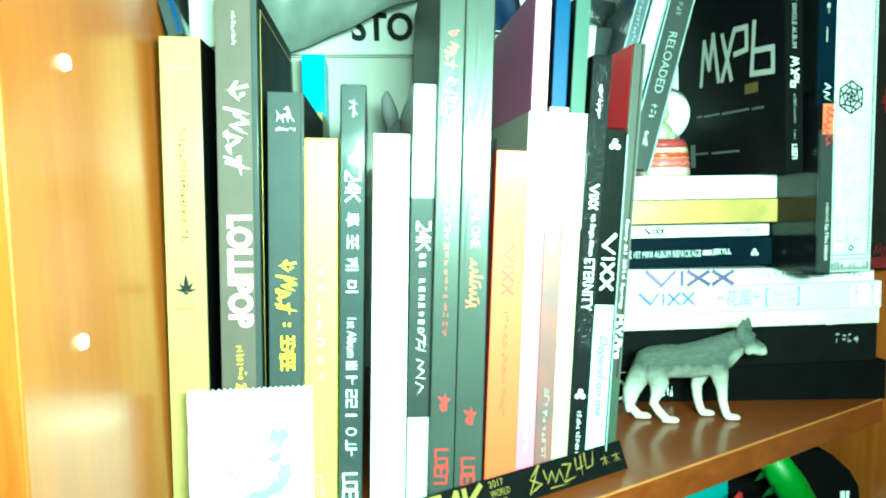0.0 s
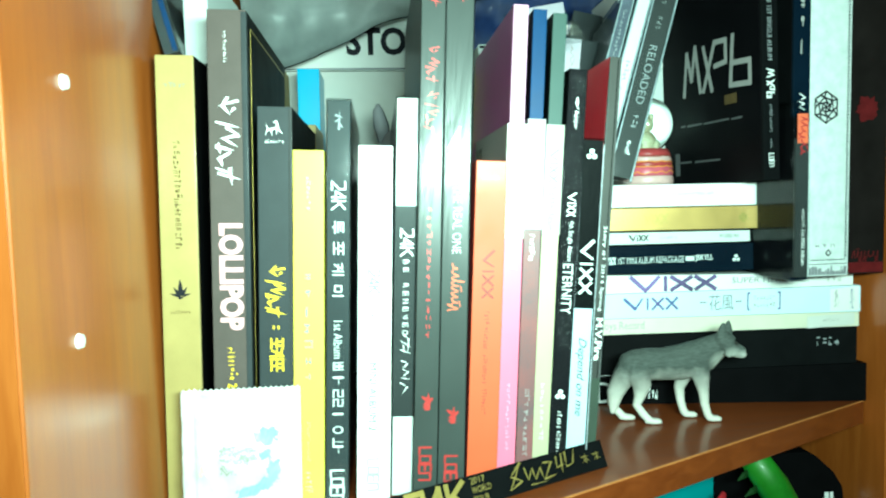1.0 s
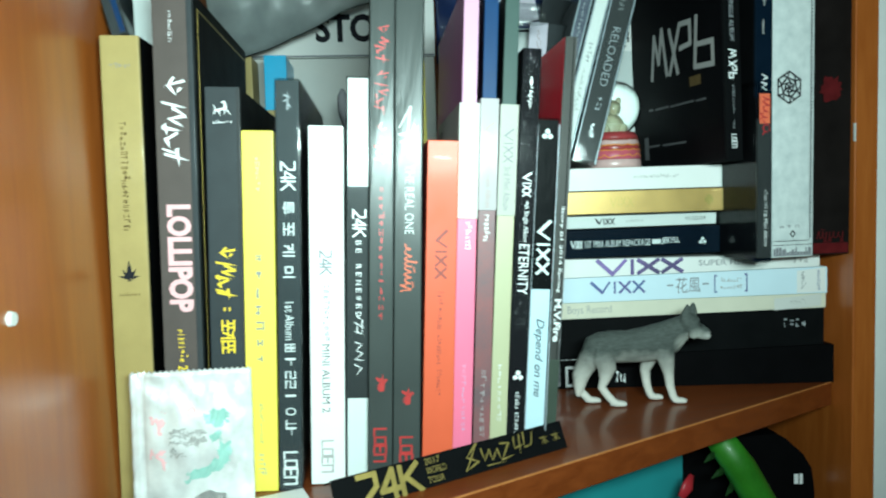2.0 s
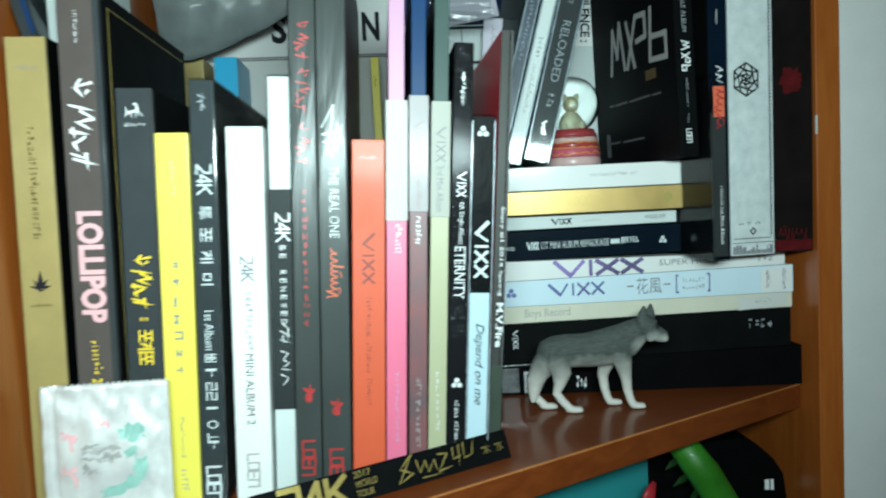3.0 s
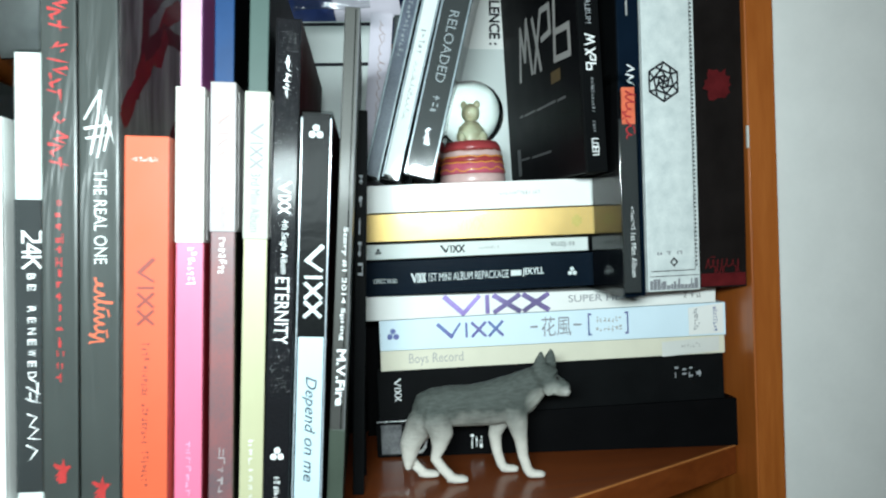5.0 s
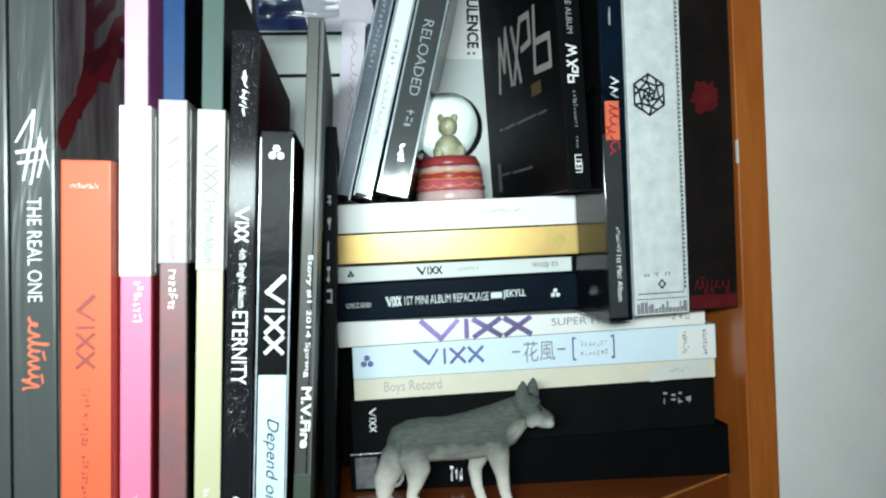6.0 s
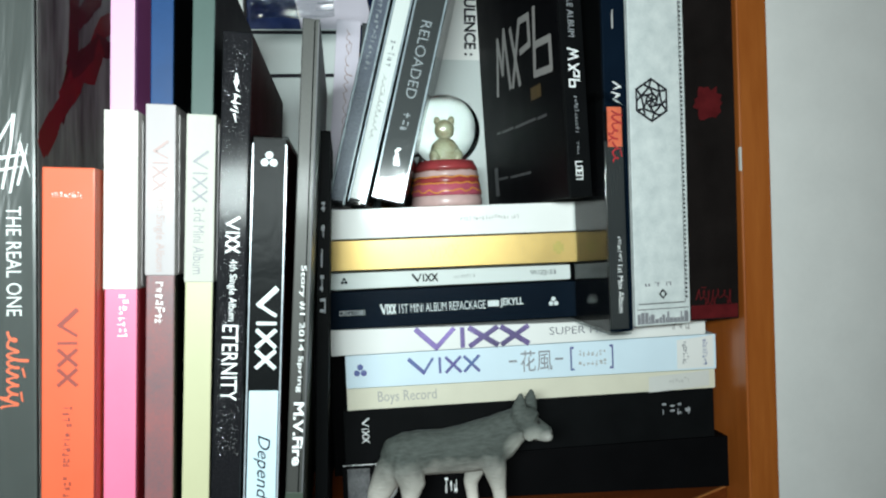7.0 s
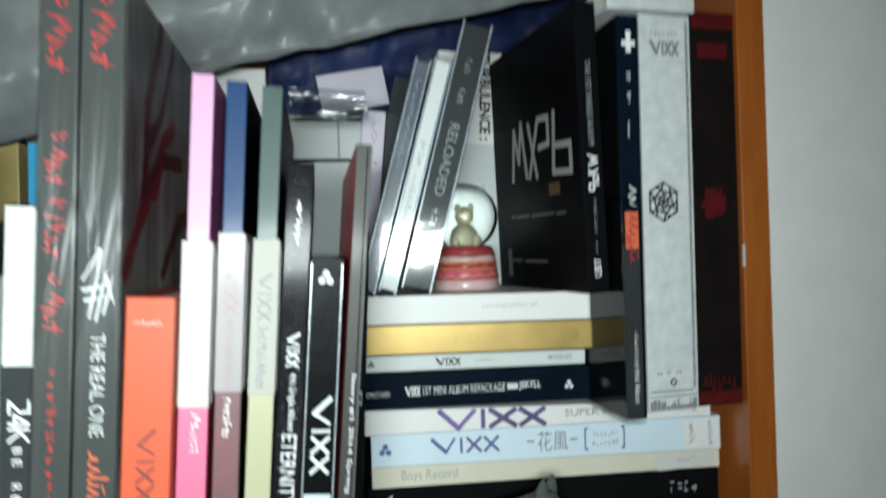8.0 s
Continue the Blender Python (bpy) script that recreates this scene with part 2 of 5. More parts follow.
def hexa(c, bevel=0.0):
    """A box from its 8 corners: x first, then y, then z."""
    bm = bmesh.new()
    v = [bm.verts.new(p) for p in c]
    for f in ((0, 2, 3, 1), (4, 5, 7, 6), (0, 1, 5, 4), (2, 6, 7, 3), (0, 4, 6, 2), (1, 3, 7, 5)):
        bm.faces.new([v[i] for i in f])
    bmesh.ops.recalc_face_normals(bm, faces=bm.faces)
    if bevel:
        bmesh.ops.bevel(bm, geom=bm.edges[:], offset=bevel, segments=2, profile=0.6, affect="EDGES")
    return bm


def box(x0, x1, y0, y1, z0, z1, bevel=0.0):
    return hexa([(x, y, z) for z in (z0, z1) for y in (y0, y1) for x in (x0, x1)], bevel)


def wedge(L, d, zl0, zl1, zr0, zr1, y0=0.0, bevel=0.0004, x0=0.0):
    """A slab lying along x whose left and right ends may differ in height."""
    return hexa([(x0, y0, zl0), (L, y0, zr0), (x0, d, zl0), (L, d, zr0), (x0, y0, zl1), (L, y0, zr1), (x0, d, zl1), (L, d, zr1)], bevel)


def ring_loft(rings, close=True):
    """Joins rings of equal point count into a closed skin."""
    bm = bmesh.new()
    vs = [[bm.verts.new(p) for p in r] for r in rings]
    k = len(rings[0])
    for a, b in zip(vs, vs[1:]):
        for i in range(k):
            bm.faces.new((a[i], a[(i + 1) % k], b[(i + 1) % k], b[i]))
    if close:
        bm.faces.new(vs[0][::-1])
        bm.faces.new(vs[-1])
    bmesh.ops.recalc_face_normals(bm, faces=bm.faces)
    return bm


def smooth(ob):
    for p in ob.data.polygons:
        p.use_smooth = True
    return ob


def down(x, w, ztop, length):
    """A way of writing that runs down a spine: a along it, b across it."""
    return lambda a, b: (x + b * w, ztop - a * length)


def across(x, length, z, h, slope=0.0):
    return lambda a, b: (x + a * length, z + b * h + slope * a * length)


def lettering(text, way, material, parent, shear=0.0, lift=0.0003, bold=0.0):
    """Printed words on a face that looks along -y."""
    cu = bpy.data.curves.new("lettering", "FONT")
    cu.body, cu.resolution_u = text, 3
    cu.shear, cu.offset = shear, bold
    tmp = bpy.data.objects.new("lettering", cu)
    me = bpy.data.meshes.new_from_object(tmp)
    bpy.data.objects.remove(tmp)
    co = [v.co.copy() for v in me.vertices]
    if not co:
        return None
    x0, x1 = min(c.x for c in co), max(c.x for c in co)
    y0, y1 = min(c.y for c in co), max(c.y for c in co)
    for v, c in zip(me.vertices, co):
        px, pz = way((c.x - x0) / max(1e-6, x1 - x0), (c.y - y0) / max(1e-6, y1 - y0))
        v.co = (px, -lift, pz)
    me.materials.append(material)
    ob = new("lettering", me)
    ob.parent = parent
    return ob


def ribbon_quad(bm, p, q, t, at):
    """One flat stroke from p to q, t thick, laid by the function at."""
    d = (q - p).normalized() * (t / 2)
    nrm = Vector((-d.y, d.x))
    bm.faces.new([bm.verts.new(at(c)) for c in (p - d * 0.7 + nrm, q + d * 0.7 + nrm, q + d * 0.7 - nrm, p - d * 0.7 - nrm)])


def strokes(name, lines, way, material, parent, thick=0.12, lift=0.0003):
    """Flat strokes in the unit square, laid on a face that looks along -y; thickness as a share of the height."""
    bm = bmesh.new()
    tall = (Vector(way(0, 1)) - Vector(way(0, 0))).length
    for k, (x0, y0, x1, y1, *w) in enumerate(lines):
        y = -lift - 0.00001 * (k % 16)
        ribbon_quad(bm, Vector(way(x0, y0)), Vector(way(x1, y1)), (w[0] if w else thick) * tall, lambda c: (c.x, y, c.y))
    return part(name, bm, material, parent)


def bars(n, way, material, parent, seed=1, name="print"):
    """Small print that cannot be read: close rows of thin bars, uneven in length and weight."""
    r = random.Random(seed * 7 + n)
    bm = bmesh.new()
    n = max(1, round(n * 1.35))
    for i in range(n):
        a0, wide = (i + 0.08) / n, (0.55 + 0.35 * r.random()) / n
        lo, hi = 0.10 + 0.12 * r.random(), 0.74 + 0.2 * r.random()
        marks = []
        for _ in range(r.choice((2, 3, 3))):
            if r.random() < 0.5:
                x = a0 + wide * r.random() * 0.8
                marks.append((x, x + wide * 0.2, lo, lo + (hi - lo) * (0.55 + 0.45 * r.random())))
            else:
                z = lo + (hi - lo) * r.random()
                marks.append((a0 + wide * 0.3 * r.random(), a0 + wide, z, z + 0.14))
        for k, (x0, x1, y0, y1) in enumerate(marks):
            vs = []
            for a, b in ((x0, y0), (x1, y0), (x1, y1), (x0, y1)):
                px, pz = way(a, b)
                vs.append(bm.verts.new((px, -0.0003 - 0.00001 * k, pz)))
            bm.faces.new(vs)
    return part(name, bm, material, parent)


CHEVRON_LOGO = [(0.0, 0.95, 0.2, 0.1, 0.08), (0.2, 0.1, 0.33, 0.95, 0.05), (0.43, 0.05, 0.43, 0.95, 0.05), (0.52, 0.05, 0.72, 0.95, 0.06), (0.52, 0.95, 0.72, 0.05, 0.06), (0.78, 0.05, 0.98, 0.95, 0.06), (0.78, 0.95, 0.98, 0.05, 0.06)]


def logo(way, material, parent, thick=0.06):
    return strokes("logo", [(a, b, c, d, thick * 42 * e) for a, b, c, d, e in CHEVRON_LOGO], way, material, parent)


def brush(lines, way, material, parent, name="brush_lettering", lift=0.0003):
    """Tapering brush strokes in the unit square: x0, y0, x1, y1, first and last width as shares of the height."""
    bm = bmesh.new()
    tall = (Vector(way(0, 1)) - Vector(way(0, 0))).length
    for k, (x0, y0, x1, y1, w0, w1) in enumerate(lines):
        p, q = Vector(way(x0, y0)), Vector(way(x1, y1))
        d = (q - p).normalized()
        side, y = Vector((-d.y, d.x)) * tall * 0.5, -lift - 0.00001 * (k % 16)
        ends = (p - d * w0 * tall * 0.2 + side * w0, p.lerp(q, 0.55) + side * (w0 + w1) * 0.42, q + d * w1 * tall * 0.5, p.lerp(q, 0.5) - side * (w0 + w1) * 0.5, p - side * w0)
        bm.faces.new([bm.verts.new((c.x, y, c.y)) for c in ends])
    return part(name, bm, material, parent)


IMPACT_BRUSH = [
    (0.00, 0.55, 0.10, 0.30, 0.10, 0.16), (0.04, 0.95, 0.10, 0.15, 0.12, 0.05), (0.10, 0.35, 0.20, 0.62, 0.16, 0.06), (0.12, 0.80, 0.17, 0.66, 0.14, 0.08),
    (0.28, 0.05, 0.34, 0.95, 0.08, 0.16), (0.34, 0.45, 0.43, 0.98, 0.14, 0.07), (0.43, 0.95, 0.47, 0.25, 0.16, 0.07), (0.46, 0.30, 0.55, 0.85, 0.07, 0.16),
    (0.52, 0.15, 0.62, 0.20, 0.08, 0.20), (0.56, 0.05, 0.60, 0.75, 0.18, 0.08), (0.62, 0.62, 0.70, 0.20, 0.10, 0.18), (0.68, 0.18, 0.78, 0.30, 0.20, 0.08),
    (0.80, 0.02, 0.86, 0.60, 0.06, 0.16), (0.86, 0.10, 0.93, 0.98, 0.10, 0.15), (0.80, 0.58, 1.00, 0.66, 0.16, 0.06)]
STROKE_LETTERS = {
    "2": ((0.0, 1, 0.9, 1), (0.9, 1, 0.9, 0.55), (0.9, 0.55, 0.0, 0.0), (0.0, 0, 1, 0)), "4": ((0.7, 0, 0.7, 1), (0.7, 1, 0, 0.3), (0, 0.3, 1, 0.3)),
    "K": ((0, 0, 0, 1), (0, 0.45, 0.95, 1), (0.25, 0.6, 1, 0)), "L": ((0, 1, 0, 0), (0, 0, 0.9, 0)), "E": ((0, 0, 0, 1), (0, 1, 0.9, 1), (0, 0.5, 0.8, 0.5), (0, 0, 0.9, 0)),
    "O": ((0, 0.1, 0, 0.9), (0, 0.95, 0.9, 0.95), (0.95, 0.9, 0.95, 0.1), (0.9, 0.05, 0, 0.05)), "N": ((0, 0, 0, 0.95), (0, 0.95, 0.9, 0.95), (0.95, 0.9, 0.95, 0)),
    "t": ((0.1, 0.95, 0.9, 0.95), (0.1, 0.7, 0.8, 0.7), (0.1, 0.95, 0.1, 0.45), (0.1, 0.45, 0.9, 0.45), (0, 0.2, 1, 0.2), (0.5, 0.2, 0.5, 0)),
    "p": ((0.0, 0.95, 1, 0.95), (0.3, 0.95, 0.3, 0.5), (0.7, 0.95, 0.7, 0.5), (0, 0.5, 1, 0.5), (0.5, 0.5, 0.5, 0.1), (0, 0.1, 1, 0.1)),
    "c": ((0, 0.85, 0.45, 0.85), (0.45, 0.85, 0.1, 0.15), (0.1, 0.5, 0.6, 0.5), (0.65, 1, 0.65, 0), (0.95, 1, 0.95, 0)),
    "i": ((0.1, 0.75, 0.1, 0.25), (0.1, 0.8, 0.55, 0.8), (0.6, 0.75, 0.6, 0.25), (0.55, 0.2, 0.1, 0.2), (0.95, 1, 0.95, 0))}


def stroke_word(word, way, material, parent, thick=0.16, gap=0.25, lift=0.0003):
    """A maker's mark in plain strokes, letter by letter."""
    n = len(word)
    lines = [((i + x0 * (1 - gap)) / n, y0, (i + x1 * (1 - gap)) / n, y1, thick) for i, c in enumerate(word) for x0, y0, x1, y1 in STROKE_LETTERS.get(c, ())]
    return strokes("logo", lines, way, material, parent, thick, lift)


def scrawl(way, material, parent, n=9, seed=3, thick=0.05):
    """A hand-written line: looped letters of uneven height, broken between words, with a few cross strokes."""
    r = random.Random(seed * 31 + n)
    lines, last, steps, total = [], None, 12, 0.0
    kinds = [r.choice(("low", "low", "low", "tall", "deep", "wide")) for _ in range(n)]
    widths = [{"low": 1.0, "tall": 0.8, "deep": 0.9, "wide": 1.6}[k] * (0.8 + 0.4 * r.random()) for k in kinds]
    for k, wide in zip(kinds, widths):
        wide /= sum(widths)
        top = {"low": 0.62, "tall": 0.98, "deep": 0.60, "wide": 0.56}[k] + 0.05 * r.random()
        low = {"low": 0.28, "tall": 0.28, "deep": 0.02, "wide": 0.30}[k] - 0.05 * r.random()
        loop = wide * (0.02 + 0.34 * r.random())
        if r.random() < 0.22:
            last = None
        for q in range(steps + 1):
            a = 2 * math.pi * q / steps
            y = low + (top - low) * (0.5 - 0.5 * math.cos(a))
            x = total + wide * q / steps + loop * math.sin(a) + 0.35 * wide * (y - 0.45)
            p = Vector((min(1.0, max(0.0, x)), y))
            if last is not None and (p - last).length > 1e-4:
                lines.append((last.x, last.y, p.x, p.y, thick * (0.75 + 0.5 * abs(math.sin(a * 0.5 + 0.6)))))
            last = p
        total += wide
    for k in range(max(1, n // 4)):
        a = 0.1 + r.random() * 0.7
        lines.append((a, 0.72 + 0.15 * r.random(), a + 0.9 / n, 0.76 + 0.15 * r.random(), thick * 0.8))
    return strokes("handwriting", lines, way, material, parent)


def clover(cx, cz, r, material, parent):
    bm = bmesh.new()
    for k in range(3):
        a = radians(90 + 120 * k)
        bmesh.ops.create_circle(bm, cap_ends=True, segments=10, radius=r * 0.48, matrix=Matrix.Translation((cx + r * 0.6 * math.cos(a), -0.0003 - 0.00002 * k, cz + r * 0.6 * math.sin(a))) @ pose(0, 0, 0, 90))
    return part("emblem", bm, material, parent)


# ---- the cabinet and the room ----
XL, XR, BACK = -0.103, 0.382, 0.745
FRONT_L, FRONT_R = 0.209, 0.450
EDGE = 0.495


def edge_y(x):
    return 0.363 + (x - 0.16) * EDGE


def trapezoid(z0, z1, inset=0.0, bevel=0.0):
    x0, x1 = XL + 0.0005, XR - 0.0005
    return hexa([(x0, edge_y(x0) + inset, z0), (x1, edge_y(x1) + inset, z0), (x0, BACK, z0), (x1, BACK, z0), (x0, edge_y(x0) + inset, z1), (x1, edge_y(x1) + inset, z1), (x0, BACK, z1), (x1, BACK, z1)], bevel)


cabinet = thing("bookcase", pose(0, 0, 0), "lacquered orange-brown wooden bookcase with a slanting shelf front", "bookcase")
for nm, x0, x1, yf in (("side_panel", XL - 0.018, XL, FRONT_L), ("side_panel", XR, XR + 0.018, FRONT_R)):
    p = part(nm, box(x0, x1, yf, BACK, -0.899, 0.75, 0.0008), WOOD, cabinet)
    part("edge_band", box(x0 + 0.001, x1 - 0.001, yf - 0.0006, yf + 0.0004, -0.549, 0.749), WOOD, p)
part("back_panel", box(XL - 0.018, XR + 0.018, BACK, BACK + 0.006, -0.55, 0.75), WOOD, cabinet)
shelf = part("shelf", trapezoid(-0.018, 0.0, 0.0, 0.0006), WOOD_DIM, cabinet)
xa, xb = XL + 0.001, XR - 0.001
strip = [(xa, edge_y(xa) - 0.0005, -0.0005), (xb, edge_y(xb) - 0.0005, -0.0005), (xa, edge_y(xa) + 0.0012, -0.0005), (xb, edge_y(xb) + 0.0012, -0.0005), (xa, edge_y(xa) - 0.0002, 0.0003), (xb, edge_y(xb) - 0.0002, 0.0003), (xa, edge_y(xa) + 0.0010, 0.0003), (xb, edge_y(xb) + 0.0010, 0.0003)]
part("edge_line", hexa(strip), WOOD_EDGE, shelf, "pale worn front edge")
part("lower_shelf", trapezoid(-0.318, -0.300, 0.0, 0.0006), WOOD_DIM, cabinet)
part("chip", box(XR - 0.0006, XR + 0.0004, FRONT_R - 0.001, FRONT_R + 0.0006, 0.183, 0.196), WHITE2, cabinet, "pale chipped edge")
for z in (0.1126, 0.2094):
    bm = bmesh.new()
    bmesh.ops.create_cone(bm, cap_ends=True, segments=16, radius1=0.0031, radius2=0.0026, depth=0.0016, matrix=Matrix.Translation((XL + 0.0008, 0.2515, z)) @ pose(0, 0, 0, 0, 90, 0))
    part("hole_plug", bm, WHITE, cabinet, "pale plastic shelf-pin plug")

solid("wall_north", box(-0.9, 1.1, 0.76, 0.82, -0.9, 1.1), WALL, "light grey painted wall", "wall", "structure")
solid("wall_pier", box(XR + 0.0186, 1.1, 0.458, 0.759, -0.9, 1.1), WALL, "light grey painted wall beside the bookcase", "wall", "structure")
solid("wall_south", box(-0.9, 1.1, -1.26, -1.2, -0.9, 1.1), ROOM, "dim painted wall", "wall", "structure")
solid("wall_west", box(-0.96, -0.9, -1.2, 0.76, -0.9, 1.1), ROOM, "dim painted wall", "wall", "structure")
solid("wall_east", box(1.1, 1.16, -1.2, 0.76, -0.9, 1.1), ROOM, "dim painted wall", "wall", "structure")
solid("ceiling", box(-0.96, 1.16, -1.26, 0.82, 1.1, 1.16), ROOM, "dim painted ceiling", "ceiling", "structure")
solid("floor", box(-0.96, 1.16, -1.26, 0.82, -0.96, -0.9), ROOM, "dim floor", "floor", "structure")


# ---- standing albums ----
def album(label, x, w, lean, h, y, d, spine, left=None, right=None, category="album", group="albums standing in a row", board=0.0016, z=0.0, turn=0.0, bevel=0.0005):
    """A hardback or boxed album on its foot: spine towards the front, boards and page block behind it. It leans about its foot."""
    m = pose(x + w, y, z, 0, lean, turn) @ pose(-w, 0, 0)
    b = thing("album", m, label, category, group)
    part("spine", box(0, w, 0, 0.0022, 0, h, bevel), spine, b)
    part("front_board", box(0, board, 0.0023, d, 0, h, 0.0003), left or spine, b)
    part("back_board", box(w - board, w, 0.0023, d, 0, h, 0.0003), right or spine, b)
    part("page_block", box(board + 0.0001, w - board - 0.0001, 0.0024, d - 0.003, 0.002, h - 0.0025), PAGES, b)
    return b


def film_wrap(b, w, d, h, material=None):
    part("film_wrap", box(-0.0006, w + 0.0006, -0.0008, d + 0.0006, 0.0, h + 0.001, 0.0012), material or FILM, b, "clear crinkled shrink film")


# olive-gold album against the side panel
b = album("olive-gold hardback album with black back board", -0.1022, 0.0187, 1.2, 0.2385, 0.343, 0.17, OLIVE, OLIVE, SHADOWBLACK)
bars(4, across(0.004, 0.011, 0.222, 0.003), GREYINK, b, 2)
bars(17, down(0.0070, 0.0045, 0.196, 0.056), DARKGOLD, b, 4)
brush([(0.5, 0.2, 0.5, 1.0, 0.34, 0.1), (0.42, 0.25, 0.18, 0.62, 0.2, 0.06), (0.58, 0.25, 0.82, 0.62, 0.2, 0.06), (0.4, 0.2, 0.0, 0.3, 0.16, 0.05), (0.6, 0.2, 1.0, 0.3, 0.16, 0.05), (0.42, 0.1, 0.58, 0.1, 0.14, 0.14)], across(0.0040, 0.0105, 0.1150, 0.0105), INK, b, "crest")
bars(7, across(0.0042, 0.010, 0.1075, 0.0022), DARKGOLD, b, 9)

# tall taupe album with a black board and a thin gold frame
b = album("tall taupe album with white and pink spine lettering", -0.0766, 0.0190, 1.5, 0.2595, 0.338, 0.145, TAUPE, TAUPE, BLACK)
part("hinge", box(0.0165, 0.0192, -0.0004, 0.004, 0.001, 0.2585, 0.0004), SLATE, b)
part("gold_frame", box(0.01902, 0.0192, 0.012, 0.0126, 0.006, 0.253), GOLDLINE, b, "thin gold line")
part("gold_frame", box(0.01902, 0.0192, 0.0127, 0.14, 0.2524, 0.253), GOLDLINE, b, "thin gold line")
brush(IMPACT_BRUSH, down(0.0028, 0.0125, 0.2165, 0.0440), WINK, b)
bars(8, down(0.0075, 0.002, 0.249, 0.016), WINK, b, 5)
lettering("LOLLIPOP", down(0.0038, 0.0120, 0.1535, 0.0545), PINKINK, b, 0, 0.0003, 0.045)
bars(6, down(0.0065, 0.0052, 0.0905, 0.017), YINK, b, 8)
lettering("2017", down(0.0068, 0.0048, 0.0715, 0.0100), YINK, b, 0, 0.0003, 0.02)

# black album with a small dog mark
b = album("dark slate album with yellow handwritten title", -0.0553, 0.0172, 1.9, 0.2125, 0.344, 0.14, SLATE, SLATE, BLACK)
part("hinge", box(0.0158, 0.0174, -0.0003, 0.004, 0.001, 0.2115, 0.0003), CHARCOAL, b)
brush([(0.15, 0.35, 0.70, 0.50, 0.10, 0.22), (0.15, 0.38, 0.02, 0.05, 0.10, 0.04), (0.30, 0.38, 0.38, 0.02, 0.09, 0.04), (0.62, 0.45, 0.60, 0.05, 0.10, 0.04), (0.70, 0.40, 0.95, 0.10, 0.10, 0.03), (0.66, 0.5, 0.62, 0.88, 0.18, 0.10), (0.62, 0.88, 0.42, 0.78, 0.14, 0.05), (0.15, 0.4, 0.05, 0.72, 0.08, 0.03)], across(0.004, 0.0095, 0.1975, 0.0085), WINK, b, "emblem")
bars(5, across(0.0035, 0.010, 0.1935, 0.0022), WINK, b, 3)
brush(IMPACT_BRUSH, down(0.0030, 0.0110, 0.1305, 0.0270), YINK, b)
for b0 in (0.0070, 0.0095):
    strokes("print", [(0, 0.5, 1, 0.5, 0.9)], down(b0, 0.0011, 0.0990, 0.0011), YINK, b)
stroke_word("pcp", down(0.0055, 0.0070, 0.0925, 0.0175), YINK, b, 0.14, 0.1)

# yellow album
b = album("bright yellow slim album with faint grey print", -0.0378, 0.0158, 2.0, 0.190, 0.3435, 0.14, YELLOW, YELLOW, YELLOW)
bars(5, down(0.0065, 0.0028, 0.177, 0.018), PALEINK, b, 3)
for i in range(7):
    bars(1, down(0.005, 0.0055, 0.127 - i * 0.0088, 0.0062), GREYINK, b, i)
bars(9, down(0.0065, 0.0022, 0.048, 0.022), GREYINK, b, 12)
bars(4, down(0.0055, 0.0040, 0.021, 0.012), PALEINK, b, 14)

# dark album in film
b = album("dark grey album in clear film with white print", -0.0212, 0.0118, 2.3, 0.215, 0.342, 0.16, SLATE, SLATE, CHARCOAL)
brush([(0.5, 0.0, 0.55, 1.0, 0.12, 0.05), (0.2, 0.75, 0.9, 0.6, 0.12, 0.05), (0.15, 0.4, 0.6, 0.55, 0.05, 0.14), (0.55, 0.3, 0.85, 0.1, 0.12, 0.05)], across(0.0030, 0.006, 0.200, 0.010), DIMINK, b, "emblem")
stroke_word("24K", down(0.0026, 0.0068, 0.1735, 0.0150), WINK, b, 0.14, 0.12)
for c, z in zip("tpci", (0.1530, 0.1420, 0.1310, 0.1200)):
    stroke_word(c, down(0.0032, 0.0056, z, 0.0062), WINK, b, 0.13, 0.0)
lettering("1st Album", down(0.0038, 0.0045, 0.101, 0.020), WINK, b)
for c, z in zip("\u3143\u314f\u3139\u3139\u3163\u3147\u3157\u314f", (0.0790, 0.0715, 0.0645, 0.0595, 0.0520, 0.0450, 0.0385, 0.0345)):
    lettering(c, down(0.0035, 0.0055, z, 0.0012 if c == "\u3163" else 0.0042), WINK, b)
stroke_word("LOEN", down(0.0026, 0.0068, 0.0210, 0.0180), WINK, b, 0.15, 0.15)
film_wrap(b, 0.0118, 0.16, 0.215, CLEAR)

# white album
b = album("plain white album with grey spine print", -0.0050, 0.0180, 2.2, 0.192, 0.347, 0.14, WHITE, WHITE, WHITE)
brush([(0.5, 0.0, 0.55, 1.0, 0.14, 0.05), (0.2, 0.75, 0.9, 0.6, 0.14, 0.05), (0.1, 0.4, 0.6, 0.55, 0.05, 0.16), (0.55, 0.3, 0.9, 0.1, 0.14, 0.05)], across(0.006, 0.007, 0.172, 0.009), PINKINK, b, "emblem")
stroke_word("24K", down(0.0055, 0.0060, 0.1265, 0.0130), GREYINK, b, 0.16, 0.12)
bars(8, down(0.0065, 0.0042, 0.109, 0.031), GREYINK, b, 6)
lettering("MINI ALBUM 2", down(0.0062, 0.0042, 0.0765, 0.037), COVERGREY, b)
stroke_word("LOEN", down(0.0058, 0.0060, 0.024, 0.018), PALEINK, b, 0.14, 0.15)

